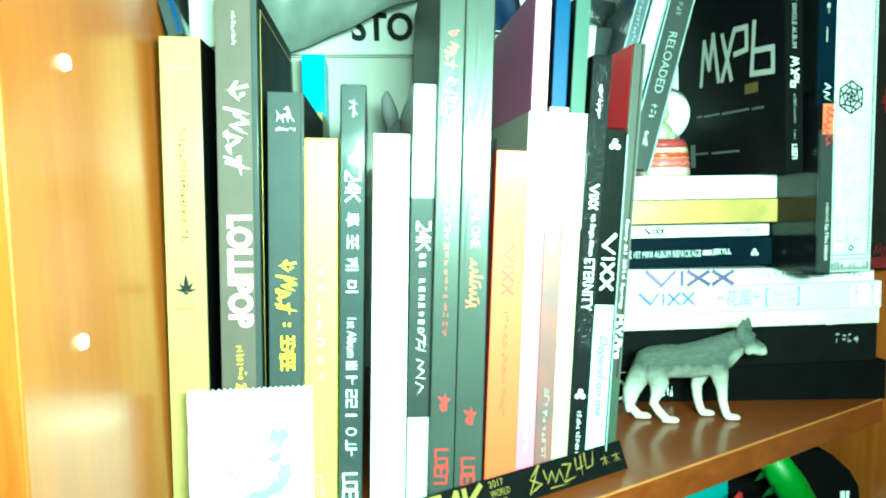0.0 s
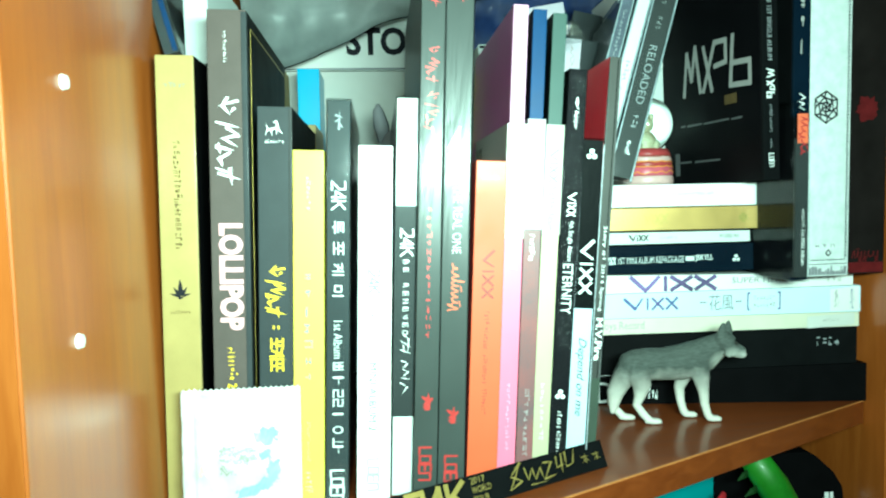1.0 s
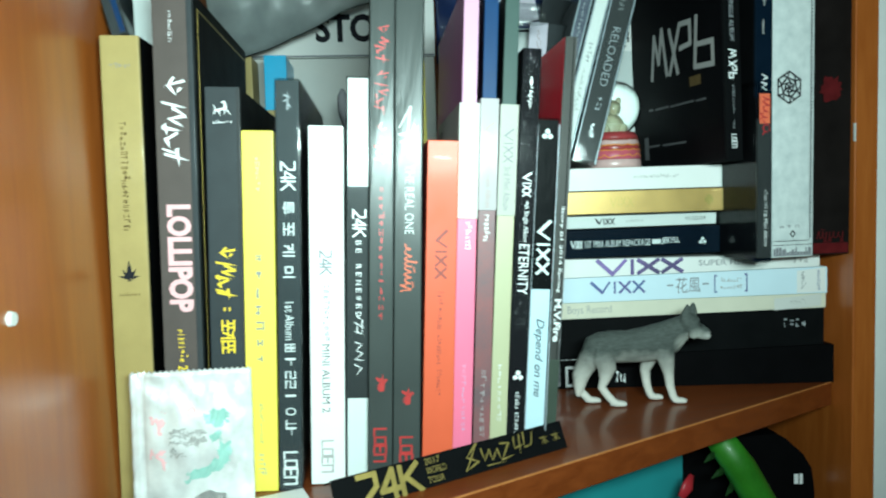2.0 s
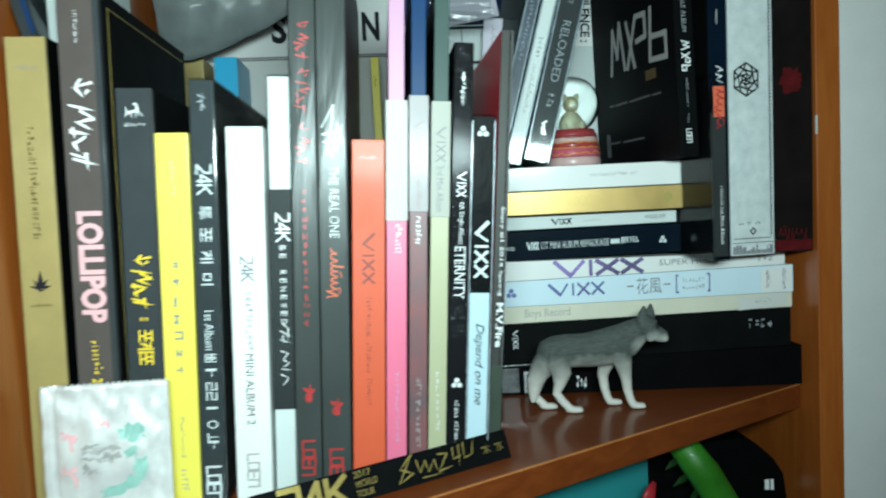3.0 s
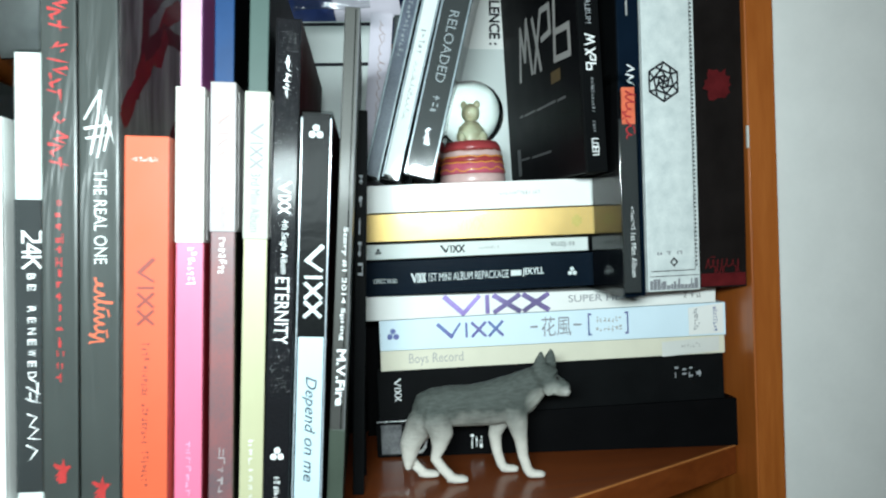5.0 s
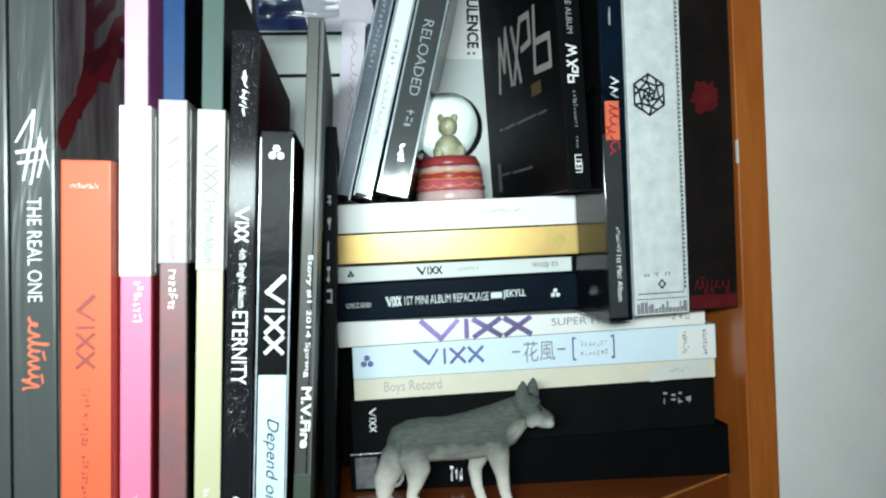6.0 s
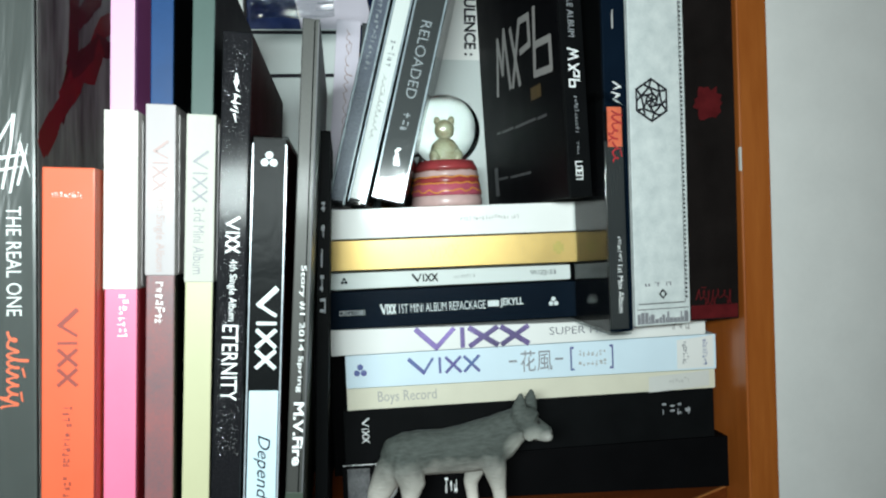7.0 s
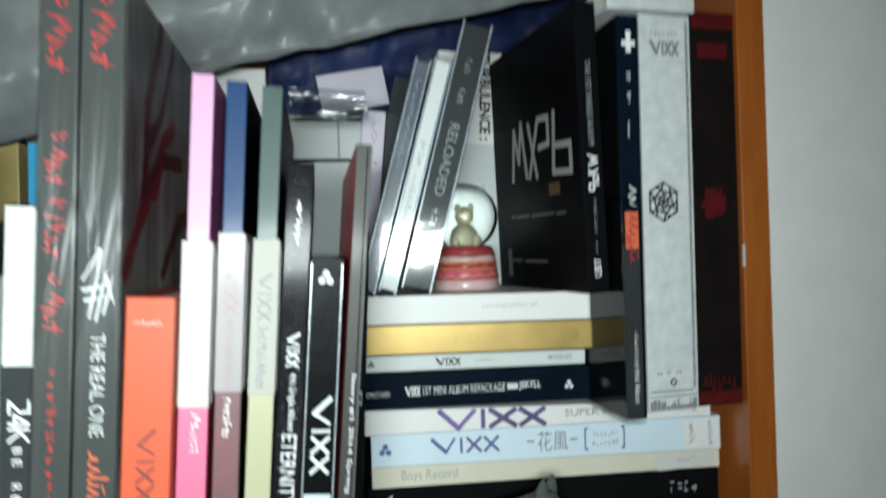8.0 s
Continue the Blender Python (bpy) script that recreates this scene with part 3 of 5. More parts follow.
# white album with a black band
b = album("white slim album with a broad dark middle band", 0.0141, 0.0113, 2.5, 0.2175, 0.3535, 0.15, WHITE, WHITE, WHITE)
part("band", box(-0.0003, 0.0116, -0.0005, 0.12, 0.0445, 0.160, 0.0003), CHARCOAL, b, "dark charcoal band")
stroke_word("24K", down(0.0030, 0.0066, 0.1475, 0.0150), WINK, b, 0.14, 0.12, 0.0009)
for i, c in enumerate("BE RENEWED"):
    if c != " ":
        lettering(c, down(0.0045, 0.0030, 0.131 - i * 0.0043, 0.0024), WINK, b, 0, 0.0009)
brush([(0.0, 0.3, 0.06, 0.75, 0.05, 0.10), (0.06, 0.75, 0.30, 0.70, 0.10, 0.04), (0.10, 0.15, 0.20, 0.95, 0.06, 0.10), (0.17, 0.35, 0.30, 0.40, 0.10, 0.05), (0.24, 0.1, 0.30, 0.9, 0.05, 0.09), (0.42, 0.2, 0.46, 0.75, 0.09, 0.05), (0.46, 0.7, 0.56, 0.3, 0.07, 0.10), (0.56, 0.3, 0.60, 0.8, 0.05, 0.09), (0.60, 0.75, 0.70, 0.25, 0.08, 0.05), (0.70, 0.2, 0.72, 0.9, 0.05, 0.10), (0.78, 0.15, 0.84, 0.7, 0.09, 0.05), (0.84, 0.7, 0.98, 0.25, 0.10, 0.03)], down(0.0026, 0.0072, 0.090, 0.034), WINK, b, "handwriting", 0.0009)
film_wrap(b, 0.0113, 0.15, 0.2175, CLEAR)

# two tall grey albums in crinkled film
b = album("tall charcoal album with red script in crinkled film", 0.0256, 0.0128, 2.6, 0.302, 0.349, 0.21, HAZEGREY, HAZEGREY, CHARCOAL)
brush(IMPACT_BRUSH, down(0.0020, 0.0085, 0.294, 0.030), REDINK, b)
for z, long, k in ((0.2440, 0.0200, 0), (0.2200, 0.0230, 4), (0.1930, 0.0220, 2)):
    brush([IMPACT_BRUSH[(i + k) % 15] for i in range(15) if i % 4 != k % 3], down(0.0022, 0.0080, z, long), REDINK, b)
bars(12, down(0.0045, 0.0035, 0.160, 0.072), REDINK, b, 15)
brush([(0.5, 0.05, 0.55, 0.95, 0.3, 0.3), (0.9, 0.75, 0.35, 0.45, 0.1, 0.5), (0.05, 0.85, 0.6, 0.6, 0.1, 0.4), (0.2, 0.15, 0.6, 0.5, 0.1, 0.3)], across(0.0035, 0.007, 0.0485, 0.009), REDINK, b, "emblem")
stroke_word("LOEN", down(0.0030, 0.0064, 0.028, 0.019), REDINK, b, 0.17, 0.15)
film_wrap(b, 0.0128, 0.21, 0.302)
b = album("tall charcoal album with white and red script in crinkled film", 0.0390, 0.0146, 2.6, 0.302, 0.350, 0.21, HAZEGREY, CHARCOAL, COVERART)
brush(IMPACT_BRUSH, down(0.0028, 0.0090, 0.296, 0.030), REDINK, b)
brush([(0.05, 0.55, 0.55, 0.98, 0.03, 0.05), (0.55, 0.98, 0.45, 0.45, 0.05, 0.03), (0.25, 0.05, 0.55, 0.80, 0.03, 0.05), (0.45, 0.0, 0.75, 0.75, 0.03, 0.05), (0.65, 0.1, 0.92, 0.62, 0.03, 0.05), (0.05, 0.42, 0.95, 0.50, 0.05, 0.02), (0.10, 0.28, 0.85, 0.34, 0.04, 0.02), (0.7, 0.62, 0.98, 0.2, 0.05, 0.02)], across(0.0015, 0.0120, 0.175, 0.027), WINK, b, "handwriting")
lettering("THE REAL ONE", down(0.0055, 0.0048, 0.1705, 0.037), WINK, b)
scrawl(down(0.0035, 0.0085, 0.128, 0.026), ORANGEINK, b, 8, 21, 0.09)
brush([(0.5, 0.05, 0.55, 0.95, 0.3, 0.3), (0.9, 0.75, 0.35, 0.45, 0.1, 0.5), (0.05, 0.85, 0.6, 0.6, 0.1, 0.4), (0.2, 0.15, 0.6, 0.5, 0.1, 0.3)], across(0.004, 0.0075, 0.040, 0.009), REDINK, b, "emblem")
stroke_word("LOEN", down(0.0038, 0.0066, 0.022, 0.019), REDINK, b, 0.17, 0.15)
for name, tone, runs in (("printed_stroke", COVERRED, (((0.006, 0.192), (0.020, 0.206), (0.040, 0.222), (0.066, 0.250), (0.090, 0.262)), ((0.024, 0.212), (0.040, 0.226), (0.056, 0.229), (0.064, 0.240)))),
                         ("printed_shade", CRIMSON, (((0.022, 0.206), (0.034, 0.230), (0.036, 0.262), (0.050, 0.284), (0.058, 0.300)), ((0.040, 0.246), (0.062, 0.262), (0.084, 0.296)), ((0.034, 0.225), (0.062, 0.242), (0.110, 0.246)), ((0.070, 0.190), (0.105, 0.215), (0.150, 0.224))))):
    for k, run in enumerate(runs):
        art = bmesh.new()
        for p, q in zip(run, run[1:]):
            for m in range(6):
                a, c = Vector(p).lerp(Vector(q), m / 6), Vector(p).lerp(Vector(q), (m + 1) / 6)
                ribbon_quad(art, a, c, 0.0080 + 0.0045 * noise.noise(Vector((a.x * 160, a.y * 160, k))), lambda c: (0.01475 + 0.00004 * k + 0.000004 * len(art.faces), c.x, c.y))
        part(name, art, tone, b, "red brush strokes printed on the cover")
film_wrap(b, 0.0146, 0.21, 0.302)

# coral album
b = album("coral red album with faint dark print", 0.0548, 0.0168, 3.1, 0.183, 0.3485, 0.15, CORAL, CORALD, CORAL)
bars(8, across(0.003, 0.010, 0.1725, 0.0022), WHITE2, b, 5)
logo(down(0.0052, 0.0062, 0.1345, 0.026), COALINK, b, 0.075)
for i, word in enumerate(("THE", "FIRST", "SPECIAL", "SINGLE")):
    bars(len(word), down(0.0065, 0.0032, 0.102 - (0, 0.009, 0.024, 0.043)[i], 0.0022 * len(word) + 0.0012), COALINK, b, 50 + i)

# pink, blue and green albums: a slim book standing in a thicker sleeve, with a paper band round its top
def sleeved(label, x, w, lean, y, body, side, top, top_side, ztop, h, slim, band, z0):
    b = album(label, x, w, lean, z0 + 0.01, y, 0.15, body, side, side)
    o = (w - slim) * 0.45
    upper = part("slim_book", box(o, o + slim, 0.0006, 0.0028, z0 + 0.0101, h, 0.0004), top, b, "slim book standing in the sleeve")
    part("board", box(o, o + 0.0014, 0.0029, 0.148, z0 + 0.0101, h, 0.0003), top_side, upper)
    part("board", box(o + slim - 0.0014, o + slim, 0.0029, 0.148, z0 + 0.0101, h, 0.0003), top_side, upper)
    part("page_block", box(o + 0.0015, o + slim - 0.0015, 0.003, 0.145, z0 + 0.0102, h - 0.002), PAGES, upper)
    part("paper_band", box(-0.0003, w + 0.0003, -0.0009, 0.12, z0, ztop, 0.0004), band, b, "paper band")
    part("band_side", box(w + 0.0004, w + 0.0007, 0.004, 0.030, z0 + 0.001, ztop - 0.003), COVERART, b, "brown printed side of the band")
    return b


b = sleeved("pink sleeved album with a white paper band", 0.0722, 0.0108, 3.2, 0.356, PINK, CORALD, LILAC, MAGENTA, 0.2035, 0.2675, 0.0082, PAPERBAND, 0.1405)
mark = bmesh.new()
for x0, z0, x1, z1, _ in CHEVRON_LOGO:
    ribbon_quad(mark, Vector((x0 * 0.026, z0 * 0.009)), Vector((x1 * 0.026, z1 * 0.009)), 0.0012, lambda c: (-0.0005 - 0.00001 * len(mark.faces), 0.114 - c.x, 0.188 + c.y))
part("side_logo", mark, INK, b)
bars(6, down(0.0040, 0.0040, 0.139, 0.016), WHITE, b, 3)
bars(9, down(0.0042, 0.003, 0.060, 0.040), LILAC, b, 4)
b = sleeved("blue and maroon sleeved album with a grey-white paper band", 0.0846, 0.0098, 3.2, 0.3615, MAROON, BLACK, BLUE, BLACK, 0.2065, 0.2665, 0.0078, GREYW, 0.1445)
logo(down(0.0022, 0.0055, 0.193, 0.018), WARMINK, b, 0.05).location.y = -0.0009
lettering("4th Single Album", down(0.0028, 0.0038, 0.173, 0.027), WARMINK, b, 0, 0.0012)
bars(5, down(0.0026, 0.0045, 0.1425, 0.016), WHITE, b, 33)
bars(8, down(0.0033, 0.0032, 0.055, 0.045), GREYW, b, 34)
b = sleeved("grey-green and pale green sleeved album with an off-white paper band", 0.0954, 0.0100, 3.7, 0.369, PALEGREEN, BLACK, GREEN, BLACK, 0.204, 0.2665, 0.0080, PALEBAND, 0.141)
logo(down(0.0022, 0.0056, 0.190, 0.019), GREYINK, b, 0.05).location.y = -0.0009
lettering("3rd Mini Album", down(0.0028, 0.0040, 0.169, 0.025), GREYINK, b, 0, 0.0012)
bars(7, down(0.0034, 0.0030, 0.055, 0.035), WHITE2, b, 35)

# black sparkling single album
b = album("black album with a sparkling printed spine", 0.1053, 0.0108, 4.2, 0.2355, 0.370, 0.14, SPARKLE, BLACK, BLACK)
r = random.Random(3)
glit = bmesh.new()
for k in range(1300):
    gx, gz, gs = 0.0008 + 0.0092 * r.random(), 0.234 - 0.16 * r.random() ** 0.9, 0.00006 + 0.00013 * r.random() ** 2
    ga, tx, tz = r.random() * 3.1, r.uniform(-0.5, 0.5), r.uniform(-0.5, 0.5)
    glit.faces.new([glit.verts.new((gx + gs * math.cos(ga + q), -0.00024 + gs * (tx * math.cos(ga + q) + tz * math.sin(ga + q)), gz + gs * math.sin(ga + q))) for q in (0, 1.57, 3.14, 4.71)])
tagged(part("glitter", glit, SILVER, b, "silver glitter specks"), kind="stuff")
brush([(0.0, 0.5, 0.16, 0.5, 0.1, 0.5), (0.14, 0.5, 0.30, 0.5, 0.5, 0.08), (0.30, 0.5, 0.36, 0.75, 0.1, 0.2), (0.42, 0.35, 0.46, 0.9, 0.2, 0.1), (0.46, 0.5, 0.62, 0.3, 0.2, 0.1), (0.56, 0.1, 0.60, 0.85, 0.1, 0.2), (0.64, 0.4, 0.72, 0.7, 0.2, 0.1), (0.72, 0.1, 0.78, 0.8, 0.16, 0.1), (0.80, 0.4, 0.98, 0.55, 0.2, 0.05)], down(0.0032, 0.0045, 0.2195, 0.0190), WINK, b, "emblem")
logo(down(0.0030, 0.0052, 0.165, 0.0135), WINK, b, 0.06)
lettering("4th Single Album", down(0.0040, 0.0036, 0.149, 0.0235), WINK, b)
lettering("ETERNITY", down(0.0028, 0.0058, 0.1240, 0.0290), WINK, b)
clover(0.0055, 0.047, 0.0030, WINK, b)
bars(8, down(0.0040, 0.0034, 0.038, 0.026), WINK, b, 37)

# two-tone case
b = album("black and pale blue disc case with a white emblem", 0.1172, 0.0128, 4.1, 0.1955, 0.376, 0.14, BLACK, BLACK, BLACK, "disc case", "albums standing in a row")
part("spine_foot", box(0.0008, 0.0120, -0.0004, 0.002, 0.0, 0.0965, 0.0003), PALEBLUE, b, "pale blue lower spine")
clover(0.0062, 0.187, 0.0032, WINK, b)
logo(down(0.0030, 0.0075, 0.1365, 0.0315), WINK, b, 0.085)
lettering("Depend on me", down(0.0032, 0.0062, 0.079, 0.047), INK, b, 0.35, 0.0007)
bars(4, across(0.003, 0.007, 0.006, 0.006), GREYINK, b, 39)
part("case", box(-0.0006, 0.0134, -0.0012, 0.14, 0.0, 0.1965, 0.0008), SATIN, b, "clear plastic case")
for xx in (-0.0002, 0.0124):
    part("case_ridge", box(xx, xx + 0.0006, -0.0017, -0.0013, 0.002, 0.193), PLASTIC, b, "bright case edge")

# thin glossy album with a red board
b = album("thin grey glossy album with a red board", 0.1320, 0.0070, 4.6, 0.2455, 0.385, 0.15, METALGREY, RED, DKGREEN)
# painted gloss: black line for the darker edge, grey line for the film's highlight
for x0, x1, tone in ((0.0048, 0.0053, BLACK), (0.0064, 0.0069, COVERGREY)):
    part("spine_sheen_line", box(x0, x1, -0.0002, 0.001, 0.001, 0.2445), tone, b, "painted line for the gloss gradient along the spine")
lettering("Story #1 2014 Spring", down(0.0026, 0.0026, 0.145, 0.052), WINK, b)
lettering("M.V.Fire", down(0.0020, 0.0042, 0.089, 0.026), WINK, b, 0, 0.0003, 0.03)
part("spine_foot", box(-0.0001, 0.0071, -0.0003, 0.002, 0.001, 0.052, 0.0003), DKGREEN, b, "dark green lower spine")

# dark books half hidden behind the row
b = album("black slim book standing behind the row", 0.1435, 0.0062, 3.0, 0.208, 0.440, 0.12, BLACK, BLACK, SHADOWBLACK, "book", "dark books behind the row")
for i in range(5):
    bars(1, down(0.0012, 0.0035, 0.175 - i * 0.012, 0.010), DIMINK, b, i)
b = album("black book with small white marks behind the row", 0.1436, 0.0075, 0.8, 0.150, 0.470, 0.11, BLACKG, BLACK, SHADOWBLACK, "book", "dark books behind the row")
bars(2, down(0.002, 0.004, 0.060, 0.018), DIMINK, b, 3)


# ---- lying stack of albums and cases ----
SX, SY, SLOPE = 0.1994, 0.4946, -0.1299


def lying(name, label, x0, x1, zl0, zl1, zr0, zr1, d, cover, category="album", fwd=0.0, edge=None):
    """A lying album, spine to the front; its two ends may differ a little in height."""
    a = math.atan(SLOPE)
    L = (x1 - x0) / math.cos(a)
    y = SY + (x0 - SX) * SLOPE - fwd
    b = thing(name, pose(x0, y, zl0, 0, 0, math.degrees(a)), label, category, "albums and cases lying in a stack")
    h0, h1, r = zl1 - zl0, zr1 - zl0, zr0 - zl0
    t = 0.0014
    part("spine", wedge(L, 0.0024, 0, h0, r, h1), cover, b)
    part("lower_board", wedge(L, d, 0, t, r, r + t, 0.0025, 0.0002), edge or cover, b)
    part("upper_board", wedge(L, d, h0 - t, h0, h1 - t, h1, 0.0025, 0.0002), edge or cover, b)
    part("page_block", wedge(L - 0.003, d - 0.003, t + 0.0001, h0 - t - 0.0001, r + t + 0.0001, h1 - t - 0.0001, 0.0026, 0.0, 0.002), PAGES, b)
    return b, L, h0, (r, h1)


def skew(L, u0, length, v0, v1, h0, right):
    """Writing along a lying spine; v as a share of its height."""
    r, h1 = right

    def way(a, c):
        x = u0 + a * length
        lo, hi = r * x / L, h0 + (h1 - h0) * x / L
        return x, lo + (hi - lo) * (v0 + (v1 - v0) * c)
    return way


# bottom black box with large white letters
b, L, h, R = lying("boxed_album", "thick black album box with white lettering", 0.1580, 0.3830, 0.0002, 0.0236, 0.0002, 0.0300, 0.16, SHADOWBLACK)
part("silver_label", wedge(0.016, 0.001, 0.002, 0.0205, 0.002, 0.0205, -0.0003, 0.0, 0.003), LABELSILVER, b, "worn silver label")
part("foil_edge", wedge(0.045, 0.001, 0.0222, 0.0229, 0.0232, 0.0239, -0.0005, 0.0, 0.0005), SILVER, b)
lettering("D", skew(L, 0.0200, 0.0120, 0.06, 0.74, h, R), WINK, b)
bars(2, skew(L, 0.0590, 0.0080, 0.1, 0.58, h, R), WINK, b, 4)
# black album above it
b, L, h, R = lying("album", "black album with small white marks on the spine", 0.1600, 0.3745, 0.0238, 0.0545, 0.0302, 0.0585, 0.16, BLACK)
logo(lambda a, c: (0.0105 + c * 0.0042, 0.026 - a * 0.014), WINK, b, 0.06)
bars(3, skew(L, 0.185, 0.018, 0.45, 0.75, h, R), DIMINK, b, 8)
# cream album
b, L, h, R = lying("album", "cream album with worn spine and pale grey title", 0.1625, 0.3757, 0.0547, 0.0673, 0.0587, 0.0697, 0.15, CREAM)
lettering("Boys Record", skew(L, 0.018, 0.034, 0.18, 0.82, h, R), PALEINK, b)
bars(5, skew(L, 0.188, 0.012, 0.35, 0.65, h, R), PALEINK, b, 8)
part("label_strip", wedge(0.2115, 0.0014, 0.0028, 0.0120, 0.0055, 0.0145, -0.0003, 0.0, 0.176), WHITE2, b, "paler end of the spine")
# pale blue album
b, L, h, R = lying("album", "pale blue album with dark blue title", 0.1625, 0.3767, 0.0675, 0.0865, 0.0699, 0.0902, 0.15, PALEBLUE)
clover(0.0085, 0.0100, 0.0038, BLUEINK, b)
logo(skew(L, 0.037, 0.041, 0.32, 0.80, h, R), BLUEINK, b, 0.075)
lettering("花風", skew(L, 0.1015, 0.0185, 0.22, 0.85, h, R), GREYINK, b)
strokes("print", [(0, 0.5, 1, 0.5, 0.2)], skew(L, 0.095, 0.004, 0.4, 0.7, h, R), GREYINK, b)
strokes("print", [(0, 0.5, 1, 0.5, 0.2)], skew(L, 0.122, 0.004, 0.4, 0.7, h, R), GREYINK, b)
lettering("[", skew(L, 0.1305, 0.0022, 0.18, 0.88, h, R), BLUEINK, b)
lettering("]", skew(L, 0.1535, 0.0022, 0.18, 0.88, h, R), BLUEINK, b)
bars(5, skew(L, 0.135, 0.017, 0.55, 0.75, h, R), PALEINK, b, 4)
bars(5, skew(L, 0.135, 0.017, 0.25, 0.50, h, R), PALEINK, b, 5)
part("paper_label", wedge(0.2145, 0.0012, 0.0030, 0.0200, 0.0036, 0.0222, -0.0003, 0.0, 0.193), WHITE, b, "white paper label")
bars(6, lambda a, c: (0.2075 + c * 0.0035, 0.0205 - a * 0.0155), BLUEINK, b, 9).location.y = -0.0003
bars(6, lambda a, c: (0.1955 + c * 0.0045, 0.0195 - a * 0.0135), GREYINK, b, 10).location.y = -0.0003
# white album with holographic title
b, L, h, R = lying("album", "white album with a holographic title", 0.1545, 0.3710, 0.0867, 0.1018, 0.0904, 0.1000, 0.15, WHITE)
strokes("logo", [(0.0, 0.9, 0.17, 0.1, 0.24), (0.17, 0.1, 0.32, 0.9, 0.2), (0.40, 0.1, 0.40, 0.9, 0.2), (0.47, 0.1, 0.70, 0.9, 0.22), (0.47, 0.9, 0.70, 0.1, 0.24), (0.75, 0.1, 0.97, 0.9, 0.22), (0.75, 0.9, 0.97, 0.1, 0.24)], skew(L, 0.050, 0.066, 0.02, 0.98, h, R), HOLO, b)
lettering("SUPER HERO", skew(L, 0.127, 0.043, 0.42, 0.80, h, R), GREYINK, b)
bars(2, skew(L, 0.198, 0.012, 0.3, 0.8, h, R), PALEINK, b, 4)
# navy case
b, L, h, R = lying("disc_case", "dark navy album case with white lettering", 0.1545, 0.2972, 0.1020, 0.1236, 0.1040, 0.1246, 0.125, NAVY, "disc case")
lettering("CMCC10181", skew(L, 0.006, 0.0145, 0.36, 0.50, h, R), WINK, b)
logo(skew(L, 0.0300, 0.0085, 0.34, 0.62, h, R), WINK, b, 0.055)
lettering("1ST MINI ALBUM REPACKAGE", skew(L, 0.0405, 0.0500, 0.36, 0.60, h, R), WINK, b)
strokes("mark", [(0.1, 0.5, 0.45, 0.5, 0.55), (0.55, 0.5, 0.95, 0.5, 0.55)], skew(L, 0.0925, 0.0050, 0.34, 0.64, h, R), WINK, b)
lettering("JEKYLL", skew(L, 0.0990, 0.0135, 0.36, 0.62, h, R), WINK, b, 0, 0.0003, 0.025)
clover(0.1300, 0.0110, 0.0028, WINK, b)
part("film_wrap", wedge(L + 0.0006, 0.126, 0.0, 0.0219, 0.0016, 0.0229, -0.0006, 0.0006, -0.0006), CLEAR, b, "clear film")
# white jewel case
b, L, h, R = lying("jewel_case", "clear jewel case with a white paper spine", 0.1555, 0.2938, 0.1250, 0.1345, 0.1258, 0.1342, 0.125, WHITE, "disc case")
clover(0.0085, 0.0048, 0.0020, INK, b)
logo(skew(L, 0.048, 0.0145, 0.28, 0.78, h, R), INK, b, 0.08)
bars(6, skew(L, 0.071, 0.013, 0.36, 0.66, h, R), PALEINK, b, 4)
lettering("VUZJ-33", skew(L, 0.116, 0.015, 0.32, 0.72, h, R), INK, b)
part("case", wedge(L + 0.0015, 0.127, -0.0010, 0.0102, -0.0002, 0.0100, -0.0012, 0.0006, -0.0015), CLEAR, b, "clear plastic case")
# gold box
b, L, h, R = lying("boxed_album", "matt gold album box", 0.1472, 0.2964, 0.1362, 0.1533, 0.1360, 0.1530, 0.13, GOLD, "album", 0.006)
strokes("logo", [(0.0, 0.9, 0.12, 0.1, 0.06), (0.12, 0.1, 0.25, 0.9, 0.06), (0.35, 0.1, 0.35, 0.9, 0.06), (0.45, 0.1, 0.68, 0.9, 0.06), (0.45, 0.9, 0.68, 0.1, 0.06), (0.75, 0.1, 1.0, 0.9, 0.06), (0.75, 0.9, 1.0, 0.1, 0.06)], skew(L, 0.066, 0.017, 0.25, 0.78, h, R), GOLDLINE, b)
bars(3, lambda a, c: (0.004 + c * 0.003, 0.013 - a * 0.009), GOLDLINE, b, 4)
strokes("mark", [(0.1, 0.5, 0.9, 0.5, 0.6), (0.5, 0.1, 0.5, 0.9, 0.4)], skew(L, 0.1375, 0.004, 0.3, 0.7, h, R), GOLDLINE, b)
part("film_wrap", wedge(L + 0.0008, 0.131, -0.0004, 0.0178, -0.0006, 0.0175, -0.0008, 0.0008, -0.0008), CLEAR, b, "clear film")
# white box on top
b, L, h, R = lying("boxed_album", "white album box with pale small print", 0.1535, 0.3000, 0.1541, 0.1712, 0.1537, 0.1703, 0.13, WHITE, "album", 0.004)
bars(14, skew(L, 0.078, 0.034, 0.46, 0.66, h, R), PALEINK, b, 4)


